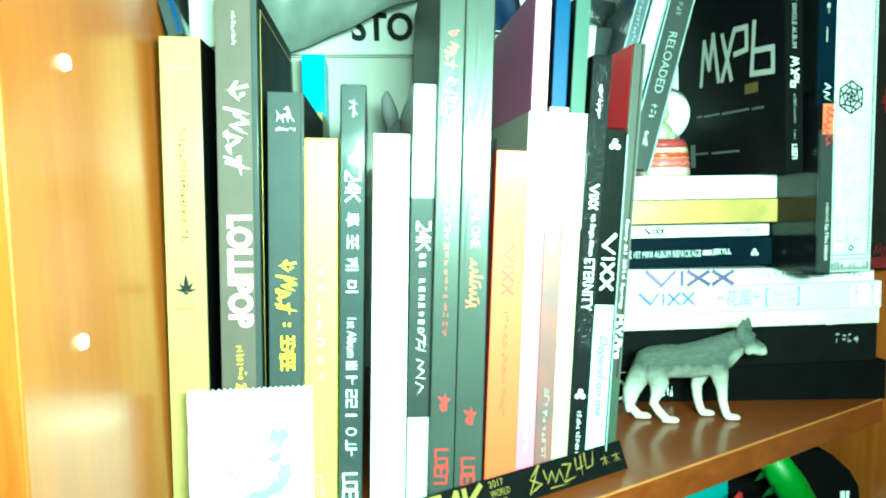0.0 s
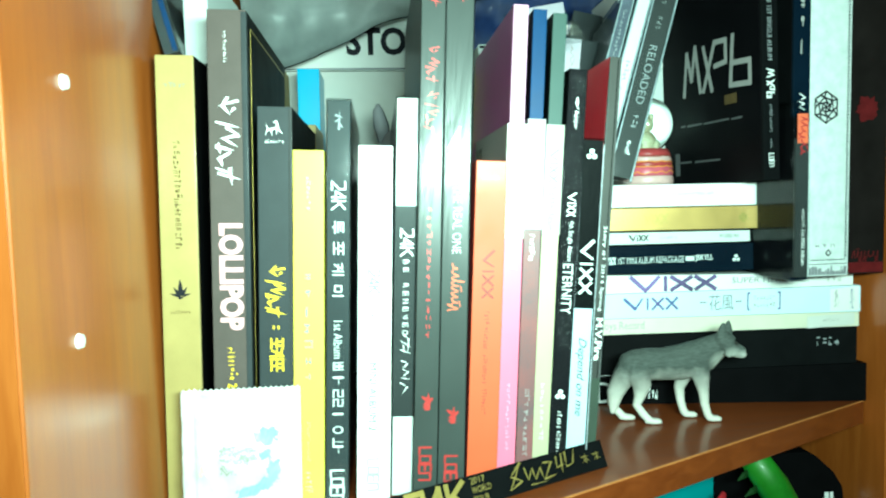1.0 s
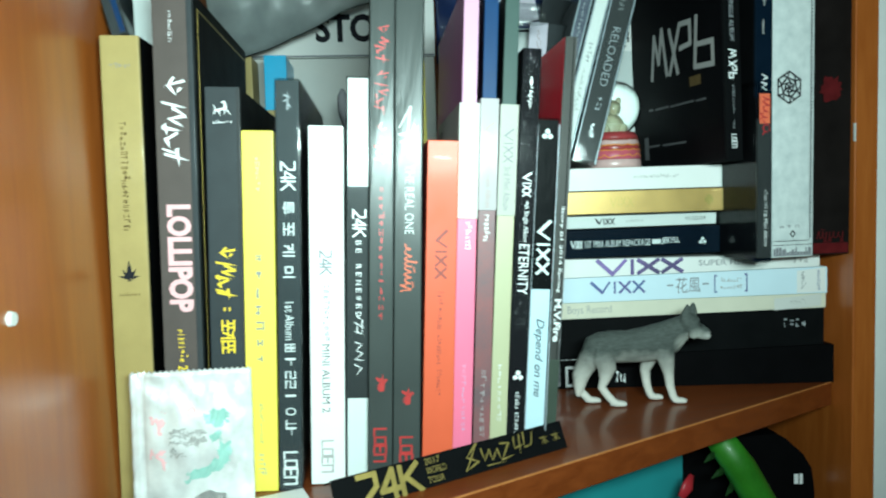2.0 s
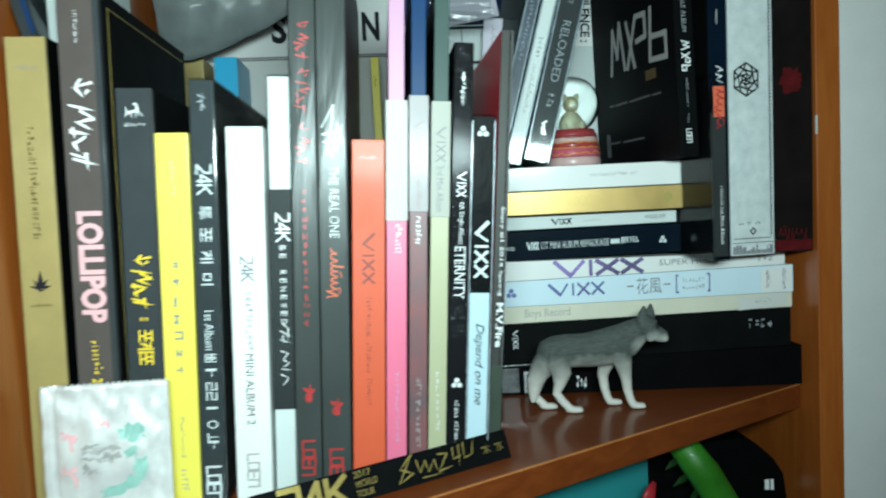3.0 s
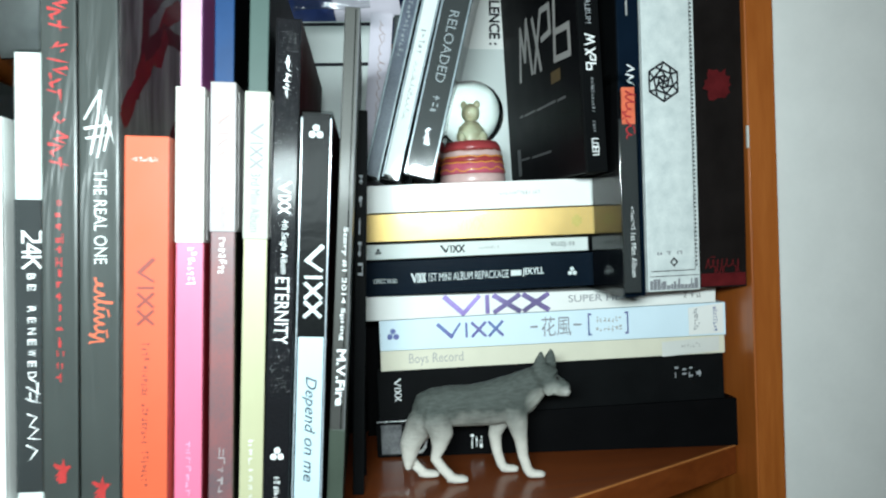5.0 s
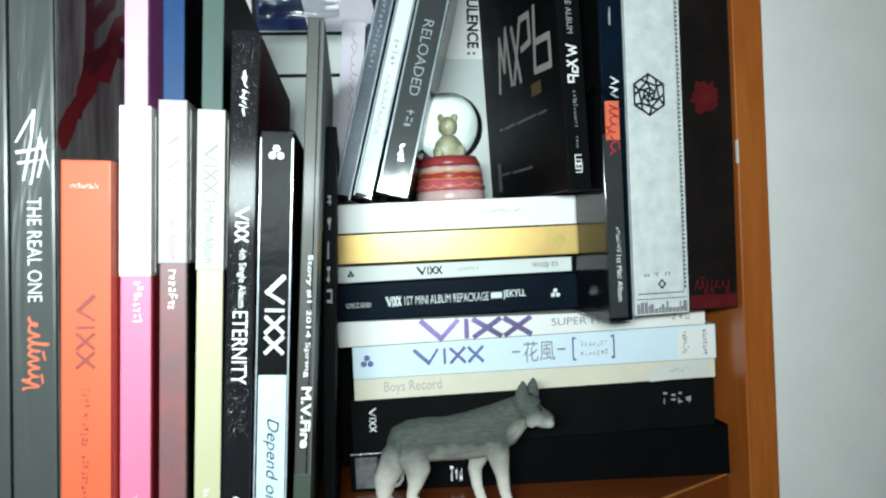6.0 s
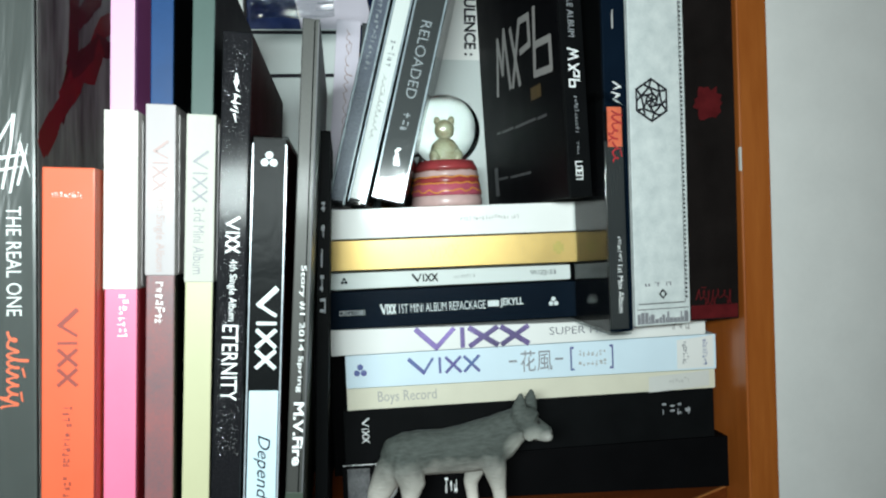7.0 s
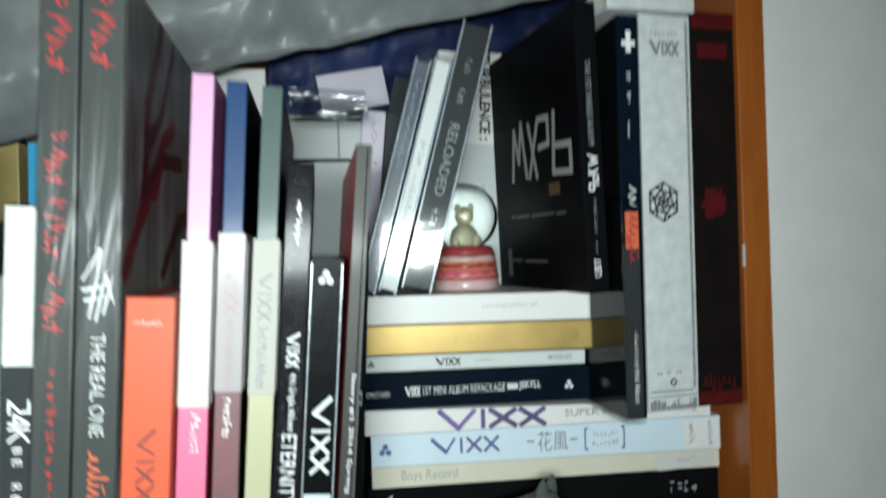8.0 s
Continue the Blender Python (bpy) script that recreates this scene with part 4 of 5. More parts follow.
# ---- leaning disc cases and the snow globe on the stack ----
def disc_case(label, x, w, lean, h, y, d, paper, edge, z=0.1716):
    m = pose(x + w * math.cos(radians(lean)), y, z, 0, lean, -7.4) @ pose(-w, 0, 0)
    c = thing("jewel_case", m, label, "disc case", "disc cases leaning on the stack")
    part("paper_spine", box(0.0016, w - 0.0016, 0.0012, 0.003, 0.003, h - 0.003), paper, c)
    part("tray", box(0.0016, w - 0.0016, 0.0032, d - 0.002, 0.003, h - 0.003, 0.0003), edge, c)
    for xx in (0.0003, w - 0.0015):
        part("case_edge", box(xx, xx + 0.0012, 0.0004, 0.003, 0.001, h - 0.001, 0.0003), PLASTIC, c, "pale plastic edge")
    part("case", box(0, w, 0, d, 0, h, 0.0008), CLEAR, c, "clear plastic case")
    return c


c = disc_case("clear disc case with a grey-blue paper spine", 0.1560, 0.0100, 15.2, 0.142, 0.478, 0.122, CASEBLUE, SLATE)
bars(14, down(0.0032, 0.0035, 0.130, 0.055), DIMINK, c, 3).location.y = 0.0011
c = disc_case("clear disc case with a white paper spine", 0.1668, 0.0110, 15.4, 0.142, 0.4765, 0.122, WHITE, CHARCOAL)
bars(4, down(0.0035, 0.0040, 0.092, 0.016), GREYINK, c, 5).location.y = 0.0011
scrawl(down(0.0035, 0.0040, 0.072, 0.036), PALEINK, c, 10, 5, 0.08).location.y = 0.0011
c = disc_case("clear disc case with a dark grey spine and silver title", 0.1800, 0.0182, 14.8, 0.162, 0.474, 0.122, CHARCOAL, BLACK)
for t0, n0 in ((0.140, 2), (0.122, 2), (0.030, 5)):
    bars(n0, down(0.0065, 0.0055, t0, 0.010), SILVER, c, n0).location.y = 0.0011
lettering("RELOADED", down(0.0064, 0.0058, 0.1005, 0.043), DIMINK, c).location.y = 0.0011
bars(2, down(0.0065, 0.0060, 0.050, 0.012), DIMINK, c, 9).location.y = 0.0011


def tube(path, k=14):
    """An elliptic tube along points of x, y, z, half-width, half-height."""
    rings = []
    for i, (x, y, z, a, c) in enumerate(path):
        p0, p1 = Vector(path[max(0, i - 1)][:3]), Vector(path[min(len(path) - 1, i + 1)][:3])
        d = (p1 - p0).normalized()
        side = Vector((0, 1, 0))
        side = (side - d * side.dot(d)).normalized()
        up = d.cross(side)
        rings.append([Vector((x, y, z)) + side * a * math.cos(2 * math.pi * j / k) + up * c * math.sin(2 * math.pi * j / k) for j in range(k)])
    return ring_loft(rings)


def turned(profile, k=40):
    return ring_loft([[(r * math.cos(2 * math.pi * i / k), r * math.sin(2 * math.pi * i / k), z) for i in range(k)] for r, z in profile])


globe = thing("snow_globe", pose(0.2305, 0.5300, 0.1715), "small glass snow globe on a pink glazed base", "snow globe")
smooth(part("base", turned([(0.0215, 0), (0.0222, 0.002), (0.0219, 0.006), (0.0214, 0.0068)]), PALEROSE, globe))
smooth(part("band", turned([(0.0216, 0.0069), (0.0219, 0.009), (0.0211, 0.0135), (0.0207, 0.0142)]), ROSE, globe))
smooth(part("band", turned([(0.0208, 0.0143), (0.0210, 0.0160), (0.0204, 0.0182)]), REDGLAZE, globe))
smooth(part("band", turned([(0.0204, 0.0183), (0.0206, 0.0200), (0.0198, 0.0222), (0.0194, 0.0226)]), PALEROSE, globe))
smooth(part("band", turned([(0.0196, 0.0227), (0.0197, 0.0245), (0.0176, 0.0285), (0.0120, 0.029)]), REDGLAZE, globe))
for z0, r0, swing, seed in ((0.0142, 0.0211, 0.0012, 1), (0.0180, 0.0206, 0.0007, 2), (0.0224, 0.0197, 0.0008, 3), (0.0100, 0.0217, 0.0022, 4)):
    run = []
    for k in range(49):
        a = radians(7.5 * k)
        run.append((r0 * math.cos(a), r0 * math.sin(a), z0 + swing * noise.noise(Vector((math.cos(a) * 3.5, math.sin(a) * 3.5, seed))) * 1.6, 0.00055, 0.00055))
    smooth(part("glaze_line", tube(run, 6), ORANGEGLAZE if seed != 3 else COALINK, globe, "wavy glaze line"))
bm = bmesh.new()
bmesh.ops.create_uvsphere(bm, u_segments=48, v_segments=32, radius=0.0226, matrix=Matrix.Translation((0, 0, 0.0480)))
dome = smooth(part("glass_dome", bm, GLASS, globe, "clear glass ball"))
dome.visible_shadow = False
fig = bmesh.new()
for x, y, z, sx, sy, sz in ((0, 0, 0.037, 0.0072, 0.006, 0.0085), (0, -0.001, 0.0485, 0.0046, 0.0045, 0.0048), (-0.0032, -0.001, 0.0525, 0.0016, 0.0012, 0.002), (0.0032, -0.001, 0.0525, 0.0016, 0.0012, 0.002), (-0.006, -0.003, 0.034, 0.003, 0.003, 0.005), (0.006, -0.003, 0.034, 0.003, 0.003, 0.005)):
    bmesh.ops.create_icosphere(fig, subdivisions=2, radius=1, matrix=Matrix.Translation((x, y, z)) @ Matrix.Diagonal((sx, sy, sz, 1)))
smooth(part("figurine", fig, FIGURE, globe, "pale green seated figurine"))

# white case behind the globe
b = album("white case with a black vertical title", 0.2205, 0.0480, 1.5, 0.172, 0.575, 0.09, BOXGREY, WHITE2, WHITE2, "disc case", "cases behind the stack", 0.0014, 0.171)
part("title_label", box(0.0010, 0.0465, -0.0004, 0.001, 0.104, 0.1715), WHITE, b, "white upper label")
lettering("TURBULENCE :", down(0.0305, 0.0085, 0.1710, 0.0640), INK, b, 0, 0.0007, 0.03)
bars(6, down(0.032, 0.004, 0.075, 0.02), GREYINK, b, 4)

# black album with stylised silver title on its cover
b = album("black album with a silver angular title on its cover", 0.2815, 0.0128, -1.6, 0.163, 0.4440, 0.135, BLACK, BLACKG, BLACK, "album", "albums standing by the side panel", 0.0016, 0.1714, 6.0)
strokes("mark", [(0.0, 0.1, 0.07, 0.9, 0.13), (0.07, 0.9, 0.14, 0.3, 0.13), (0.14, 0.3, 0.21, 0.9, 0.13), (0.21, 0.9, 0.29, 0.1, 0.13), (0.4, 0.9, 0.55, 0.1, 0.15), (0.42, 0.1, 0.6, 0.9, 0.15), (0.6, 0.9, 0.73, 0.9, 0.14), (0.73, 0.9, 0.71, 0.5, 0.15), (0.71, 0.5, 0.6, 0.5, 0.14), (0.82, 0.9, 0.80, 0.1, 0.15), (0.80, 0.1, 0.98, 0.1, 0.14), (0.98, 0.1, 0.98, 0.5, 0.15), (0.98, 0.5, 0.82, 0.5, 0.14)], down(0.0028, 0.0070, 0.077, 0.0200), WINK, b)
lettering("THE 1ST SINGLE ALBUM", down(0.0045, 0.0034, 0.130, 0.047), DIMINK, b)
bars(8, down(0.005, 0.0026, 0.053, 0.020), DIMINK, b, 4)
bars(3, down(0.0052, 0.0020, 0.029, 0.007), DIMINK, b, 5)
stroke_word("LOEN", down(0.0042, 0.0036, 0.0185, 0.0095), WINK, b, 0.16, 0.15)


def cover_lines(name, lines, u0, length, v0, height, material, t, fall=0.0):
    """Flat strokes on the left cover: u runs from the far edge to the spine."""
    bm = bmesh.new()
    for k, (x0, y0, x1, y1) in enumerate(lines):
        x = -0.0003 - 0.00002 * k
        ribbon_quad(bm, Vector((u0 + x0 * length, v0 + y0 * height - fall * x0)), Vector((u0 + x1 * length, v0 + y1 * height - fall * x1)), t * height, lambda c: (x, 0.135 - c.x, c.y))
    return part(name, bm, material, b)


for glyph in (((0.0, 0.0, 0.06, 0.85), (0.06, 0.85, 0.13, 0.30), (0.13, 0.30, 0.20, 0.95), (0.20, 0.95, 0.27, 0.05)), ((0.33, 0.9, 0.45, 0.05), (0.32, 0.05, 0.5, 0.95), (0.5, 0.95, 0.66, 0.95), (0.66, 0.95, 0.66, 0.55), (0.66, 0.55, 0.5, 0.5)), ((0.76, 1.0, 0.72, 0.1), (0.72, 0.1, 0.98, 0.1), (0.98, 0.1, 0.98, 0.5), (0.98, 0.5, 0.75, 0.5))):
    cover_lines("cover_letter", glyph, 0.036, 0.088, 0.073, 0.040, PALEINK, 0.10, 0.007)
cover_lines("cover_mark", [(0.0, 0.5, 1.0, 0.5)], 0.094, 0.010, 0.056, 0.012, DARKGOLD, 0.6)
for u0, long, v0 in ((0.030, 0.006, 0.046), (0.040, 0.020, 0.0455), (0.064, 0.032, 0.045), (0.100, 0.012, 0.0445), (0.024, 0.020, 0.016), (0.050, 0.034, 0.0155)):
    cover_lines("cover_print", [(0.0, 0.5, 1.0, 0.5)], u0, long, v0, 0.005, COVERGREY, 0.3)
cover_lines("barcode", [(0.5, 0.0, 0.5, 1.0)], 0.014, 0.018, 0.010, 0.014, COVERGREY, 0.5)

# navy album, small black case, white box and dark red box by the side panel
b = album("tall navy album with small white marks", 0.3000, 0.0125, 0.3, 0.226, 0.4400, 0.14, NAVY, BLACK, BLACK, "album", "albums standing by the side panel", 0.0016, 0.1002)
strokes("emblem", [(0.5, 0, 0.5, 1, 0.3), (0, 0.4, 1, 0.4, 0.3)], across(0.0035, 0.006, 0.206, 0.010), WINK, b)
for i, z in enumerate((0.196, 0.184, 0.168)):
    bars(1, down(0.004, 0.0048, z, 0.011), PALEINK, b, i)
brush([(0.0, 0.2, 0.2, 0.9, 0.1, 0.2), (0.2, 0.9, 0.35, 0.2, 0.2, 0.1), (0.45, 0.1, 0.55, 0.8, 0.1, 0.2), (0.55, 0.8, 0.75, 0.2, 0.2, 0.1), (0.75, 0.2, 0.95, 0.9, 0.1, 0.2)], down(0.0035, 0.0062, 0.130, 0.012), WINK, b)
m = pose(0.2952, 0.4287, 0.1004)
c = thing("jewel_case", m, "black disc case with an orange label", "disc case", "albums standing by the side panel")
part("paper_spine", box(0.0012, 0.0105, 0.0010, 0.003, 0.003, 0.098), CHARCOAL, c)
part("tray", hexa([(x, y, z) for z in (0.003, 0.113) for y in (0.0032, 0.120) for x in (0.0012, 0.0105)]), BLACKG, c)
part("orange_label", box(0.0025, 0.0100, 0.0006, 0.0009, 0.095, 0.1150), ORANGEINK, c, "torn orange label")
bars(7, down(0.0050, 0.0026, 0.050, 0.013), WINK, c, 8)
lettering("1st Mini Album", down(0.0050, 0.0028, 0.0355, 0.024), WINK, c)
scrawl(down(0.003, 0.007, 0.113, 0.026), COVERRED, c, 6, 3, 0.1).location.y = 0.0004
part("case", hexa([(0, 0, 0), (0.0115, 0, 0), (0, 0.122, 0), (0.0115, 0.122, 0), (0, 0, 0.1245), (0.0115, 0, 0.1165), (0, 0.122, 0.127), (0.0115, 0.122, 0.121)], 0.0006), CLEAR, c, "clear plastic case")

b = album("tall speckled grey-white box with a dark hexagon emblem", 0.3165, 0.0330, 0.3, 0.2285, 0.4490, 0.14, STONE, STONE, STONE, "album box", "albums standing by the side panel", 0.002, 0.1012, 5.0)
hexm = bmesh.new()


def on_box(p):
    return (0.0128 + 0.0102 * p.x, -0.0004 - 0.000004 * (len(hexm.faces) % 20), 0.1205 + 0.0112 * p.y)


def compass(k, r, off=0.0):
    return Vector((r * math.cos(radians(60 * k + off)), r * math.sin(radians(60 * k + off))))


for k in range(6):
    for p, q in ((compass(k, 1, 90), compass(k + 1, 1, 90)), (compass(k, 1, 90), compass(k, 0.62, 102)), (compass(k, 0.62, 102), compass(k + 1, 0.62, 102)), (compass(k, 0.62, 102), compass(k, 0.34, 75)), (compass(k, 0.34, 75), compass(k + 1, 0.34, 75)), (compass(k, 0.34, 75), compass(k + 3, 0.1, 75)), (compass(k, 0.62, 102), compass(k, 0.82, 120))):
        ribbon_quad(hexm, p, q, 0.11, on_box)
part("emblem", hexm, INK, b, "dark lattice hexagon")
dash = bmesh.new()
for k in range(88):
    z = 0.014 + k * 0.0024
    vs = [dash.verts.new((x, -0.0004, zz)) for x, zz in ((0.0302, z), (0.0313, z), (0.0313, z + 0.0013), (0.0302, z + 0.0013))]
    dash.faces.new(vs)
part("dashed_border", dash, INK, b)
lining = bmesh.new()
for x0, x1, z0, z1 in ((0.0297, 0.0300, 0.012, 0.226), (0.002, 0.0297, 0.0115, 0.0120), (0.001, 0.032, 0.0086, 0.0090)):
    lining.faces.new([lining.verts.new(p) for p in ((x0, -0.0004, z0), (x1, -0.0004, z0), (x1, -0.0004, z1), (x0, -0.0004, z1))])
part("border_line", lining, INK, b)
r = random.Random(5)
sky = bmesh.new()
x = 0.001
while x < 0.031:
    w0, h0 = 0.0008 + 0.0016 * r.random(), 0.002 + 0.0045 * r.random()
    sky.faces.new([sky.verts.new(p) for p in ((x, -0.00042, 0.001), (x + w0, -0.00042, 0.001), (x + w0, -0.00042, 0.001 + h0), (x, -0.00042, 0.001 + h0))])
    x += w0 * 1.15
part("printed_skyline", sky, GREYINK, b)
bars(2, across(0.004, 0.020, 0.0205, 0.003), GREYINK, b, 3)
strokes("mark", [(0.5, 0, 1, 0.5, 0.2), (1, 0.5, 0.5, 1, 0.2), (0.5, 1, 0, 0.5, 0.2), (0, 0.5, 0.5, 0, 0.2)], across(0.0145, 0.004, 0.0145, 0.0045), INK, b)
bars(5, across(0.006, 0.019, 0.216, 0.003), GREYINK, b, 6)
logo(across(0.007, 0.018, 0.205, 0.008), GREYINK, b, 0.08)

b = album("tall brown-black box with a dark red emblem", 0.3507, 0.0305, 0.6, 0.2330, 0.4540, 0.14, DARKBROWN, DARKBROWN, DARKBROWN, "album box", "albums standing by the side panel", 0.002, 0.1012, 3.0)
bm = bmesh.new()
bmesh.ops.create_circle(bm, cap_ends=True, segments=6, radius=0.0095, matrix=Matrix.Translation((0.0138, -0.0004, 0.1195)) @ pose(0, 0, 0, 90, 0, 0) @ pose(0, 0, 0, 0, 0, 30))
bmesh.ops.subdivide_edges(bm, edges=bm.edges[:], cuts=3)
for k, v in enumerate(bm.verts):
    c = v.co - Vector((0.0138, -0.0004, 0.1195))
    v.co += Vector((c.x, 0, c.z)) * 0.16 * math.sin(k * 2.4)
part("emblem", bm, DARKRED, b, "dark red hexagon")
part("red_border", box(0.001, 0.0295, -0.0004, 0.001, 0.001, 0.0085), DARKRED, b, "dark red printed edge")
part("red_border", box(0.001, 0.0295, -0.0004, 0.001, 0.223, 0.2325), DARKRED, b, "dark red printed edge")
scrawl(across(0.004, 0.022, 0.009, 0.012), DARKRED, b, 7, 12, 0.06)
strokes("mark", [(0.1, 0.5, 0.9, 0.5, 0.9)], across(0.006, 0.017, 0.205, 0.010), DARKRED, b)


# ---- toy wolf ----
def joined(bms):
    out = bmesh.new()
    for bm in bms:
        me = bpy.data.meshes.new("piece")
        bm.to_mesh(me)
        bm.free()
        out.from_mesh(me)
        bpy.data.meshes.remove(me)
    return out


FUR = mat("grey_wolf_paint", (0.085, 0.096, 0.088), 0.6, 0, 0.6, 700, 1.0, 0, (0.050, 0.056, 0.051), 2600)
n, l = FUR.node_tree.nodes, FUR.node_tree.links
co = next(q for q in n if q.type == "TEX_COORD")
lay = n.new("ShaderNodeMapping")
lay.inputs["Rotation"].default_value, lay.inputs["Scale"].default_value = (0, radians(28), 0), (0.28, 1, 1)
l.new(co.outputs["Object"], lay.inputs["Vector"])
for q in [q for q in n if q.type == "TEX_NOISE"]:
    l.new(lay.outputs[0], q.inputs["Vector"])
next(q for q in n if q.type == "BUMP").inputs["Distance"].default_value = 0.0006
sep, up, nz, mx = n.new("ShaderNodeSeparateXYZ"), n.new("ShaderNodeMapRange"), n.new("ShaderNodeTexNoise"), n.new("ShaderNodeMix")
l.new(co.outputs["Object"], sep.inputs[0])
nz.inputs["Scale"].default_value = 120
l.new(co.outputs["Object"], nz.inputs["Vector"])
mad = n.new("ShaderNodeMath")
mad.operation = "MULTIPLY_ADD"
l.new(nz.outputs["Fac"], mad.inputs[0])
mad.inputs[1].default_value = 0.012
l.new(sep.outputs["Z"], mad.inputs[2])
up.inputs["From Min"].default_value, up.inputs["From Max"].default_value = 0.020, 0.047
l.new(mad.outputs[0], up.inputs["Value"])
mx.data_type = "RGBA"
mx.inputs["A"].default_value = (0.58, 0.55, 0.50, 1)
grey = next(q for q in n if q.type == "MIX" and q != mx)
l.new(grey.outputs["Result"], mx.inputs["B"])
l.new(up.outputs[0], mx.inputs["Factor"])
prev = mx.outputs["Result"]
flat = n.new("ShaderNodeVectorMath")
flat.operation = "MULTIPLY"
l.new(co.outputs["Object"], flat.inputs[0])
flat.inputs[1].default_value = (1, 0, 1)
for x, z, inner, outer, tone in ((0.0315, 0.0485, 0.001, 0.0075, (0.42, 0.42, 0.38)), (0.0245, 0.0440, 0.001, 0.0085, (0.40, 0.40, 0.36)), (0.0390, 0.0490, 0.001, 0.0050, (0.44, 0.43, 0.40)), (0.0346, 0.0572, 0.0006, 0.0022, (0.05, 0.05, 0.045)), (0.0346, 0.0572, 0.0007, 0.0009, (0.01, 0.01, 0.01)), (0.0414, 0.0516, 0.0008, 0.0014, (0.02, 0.018, 0.016))):
    far, lim, dk = n.new("ShaderNodeVectorMath"), n.new("ShaderNodeMapRange"), n.new("ShaderNodeMix")
    far.operation, dk.data_type = "DISTANCE", "RGBA"
    l.new(flat.outputs[0], far.inputs[0])
    far.inputs[1].default_value = (x, 0, z)
    l.new(far.outputs["Value"], lim.inputs["Value"])
    lim.inputs["From Min"].default_value, lim.inputs["From Max"].default_value = inner, outer
    lim.inputs["To Min"].default_value, lim.inputs["To Max"].default_value = 0.85, 0.0
    l.new(lim.outputs[0], dk.inputs["Factor"])
    l.new(prev, dk.inputs["A"])
    dk.inputs["B"].default_value = (*tone, 1)
    prev = dk.outputs["Result"]
l.new(prev, n["Principled BSDF"].inputs["Base Color"])

pieces = [
    tube([(-0.0415, 0, 0.0380, 0.0034, 0.0044), (-0.0390, 0, 0.0392, 0.0070, 0.0084), (-0.0345, 0, 0.0412, 0.0088, 0.0112), (-0.026, 0, 0.0424, 0.0086, 0.0118), (-0.014, 0, 0.0420, 0.0080, 0.0118), (0.000, 0, 0.0428, 0.0084, 0.0130), (0.009, -0.0005, 0.0446, 0.0086, 0.0136), (0.016, -0.002, 0.0480, 0.0078, 0.0126), (0.0215, -0.0035, 0.0525, 0.0068, 0.0104), (0.0265, -0.005, 0.0560, 0.0062, 0.0084)]),
    tube([(-0.0450, 0, 0.0405, 0.0020, 0.0030), (-0.0415, 0, 0.0422, 0.0066, 0.0078), (-0.0340, 0, 0.0432, 0.0086, 0.0102), (-0.0240, 0, 0.0430, 0.0082, 0.0105), (-0.0160, 0, 0.0425, 0.0060, 0.0080)]),
    tube([(0.0225, -0.0045, 0.0565, 0.0050, 0.0060), (0.0265, -0.006, 0.0580, 0.0068, 0.0074), (0.0305, -0.008, 0.0575, 0.0066, 0.0070), (0.0332, -0.0095, 0.0560, 0.0050, 0.0058)]),
    tube([(0.0300, -0.008, 0.0545, 0.0050, 0.0058), (0.0340, -0.0102, 0.0530, 0.0046, 0.0056), (0.0370, -0.0118, 0.0516, 0.0039, 0.0049), (0.0394, -0.0130, 0.0508, 0.0034, 0.0042), (0.0408, -0.0138, 0.0505, 0.0026, 0.0032), (0.0415, -0.0142, 0.0506, 0.0010, 0.0013)]),
    tube([(0.0270, -0.0110, 0.0520, 0.0022, 0.0030), (0.0300, -0.0125, 0.0515, 0.0028, 0.0042), (0.0330, -0.0125, 0.0512, 0.0018, 0.0026)]),
    tube([(-0.0290, 0, 0.0425, 0.0012, 0.0014), (-0.0345, 0, 0.0415, 0.0050, 0.0060), (-0.0385, 0, 0.0385, 0.0068, 0.0080), (-0.0418, 0.000, 0.0340, 0.0070, 0.0080), (-0.0445, 0.001, 0.0285, 0.0064, 0.0072), (-0.0480, 0.001, 0.0215, 0.0056, 0.0062), (-0.0490, 0.001, 0.0135, 0.0036, 0.0040), (-0.0500, 0.001, 0.0070, 0.0012, 0.0016)]),
]
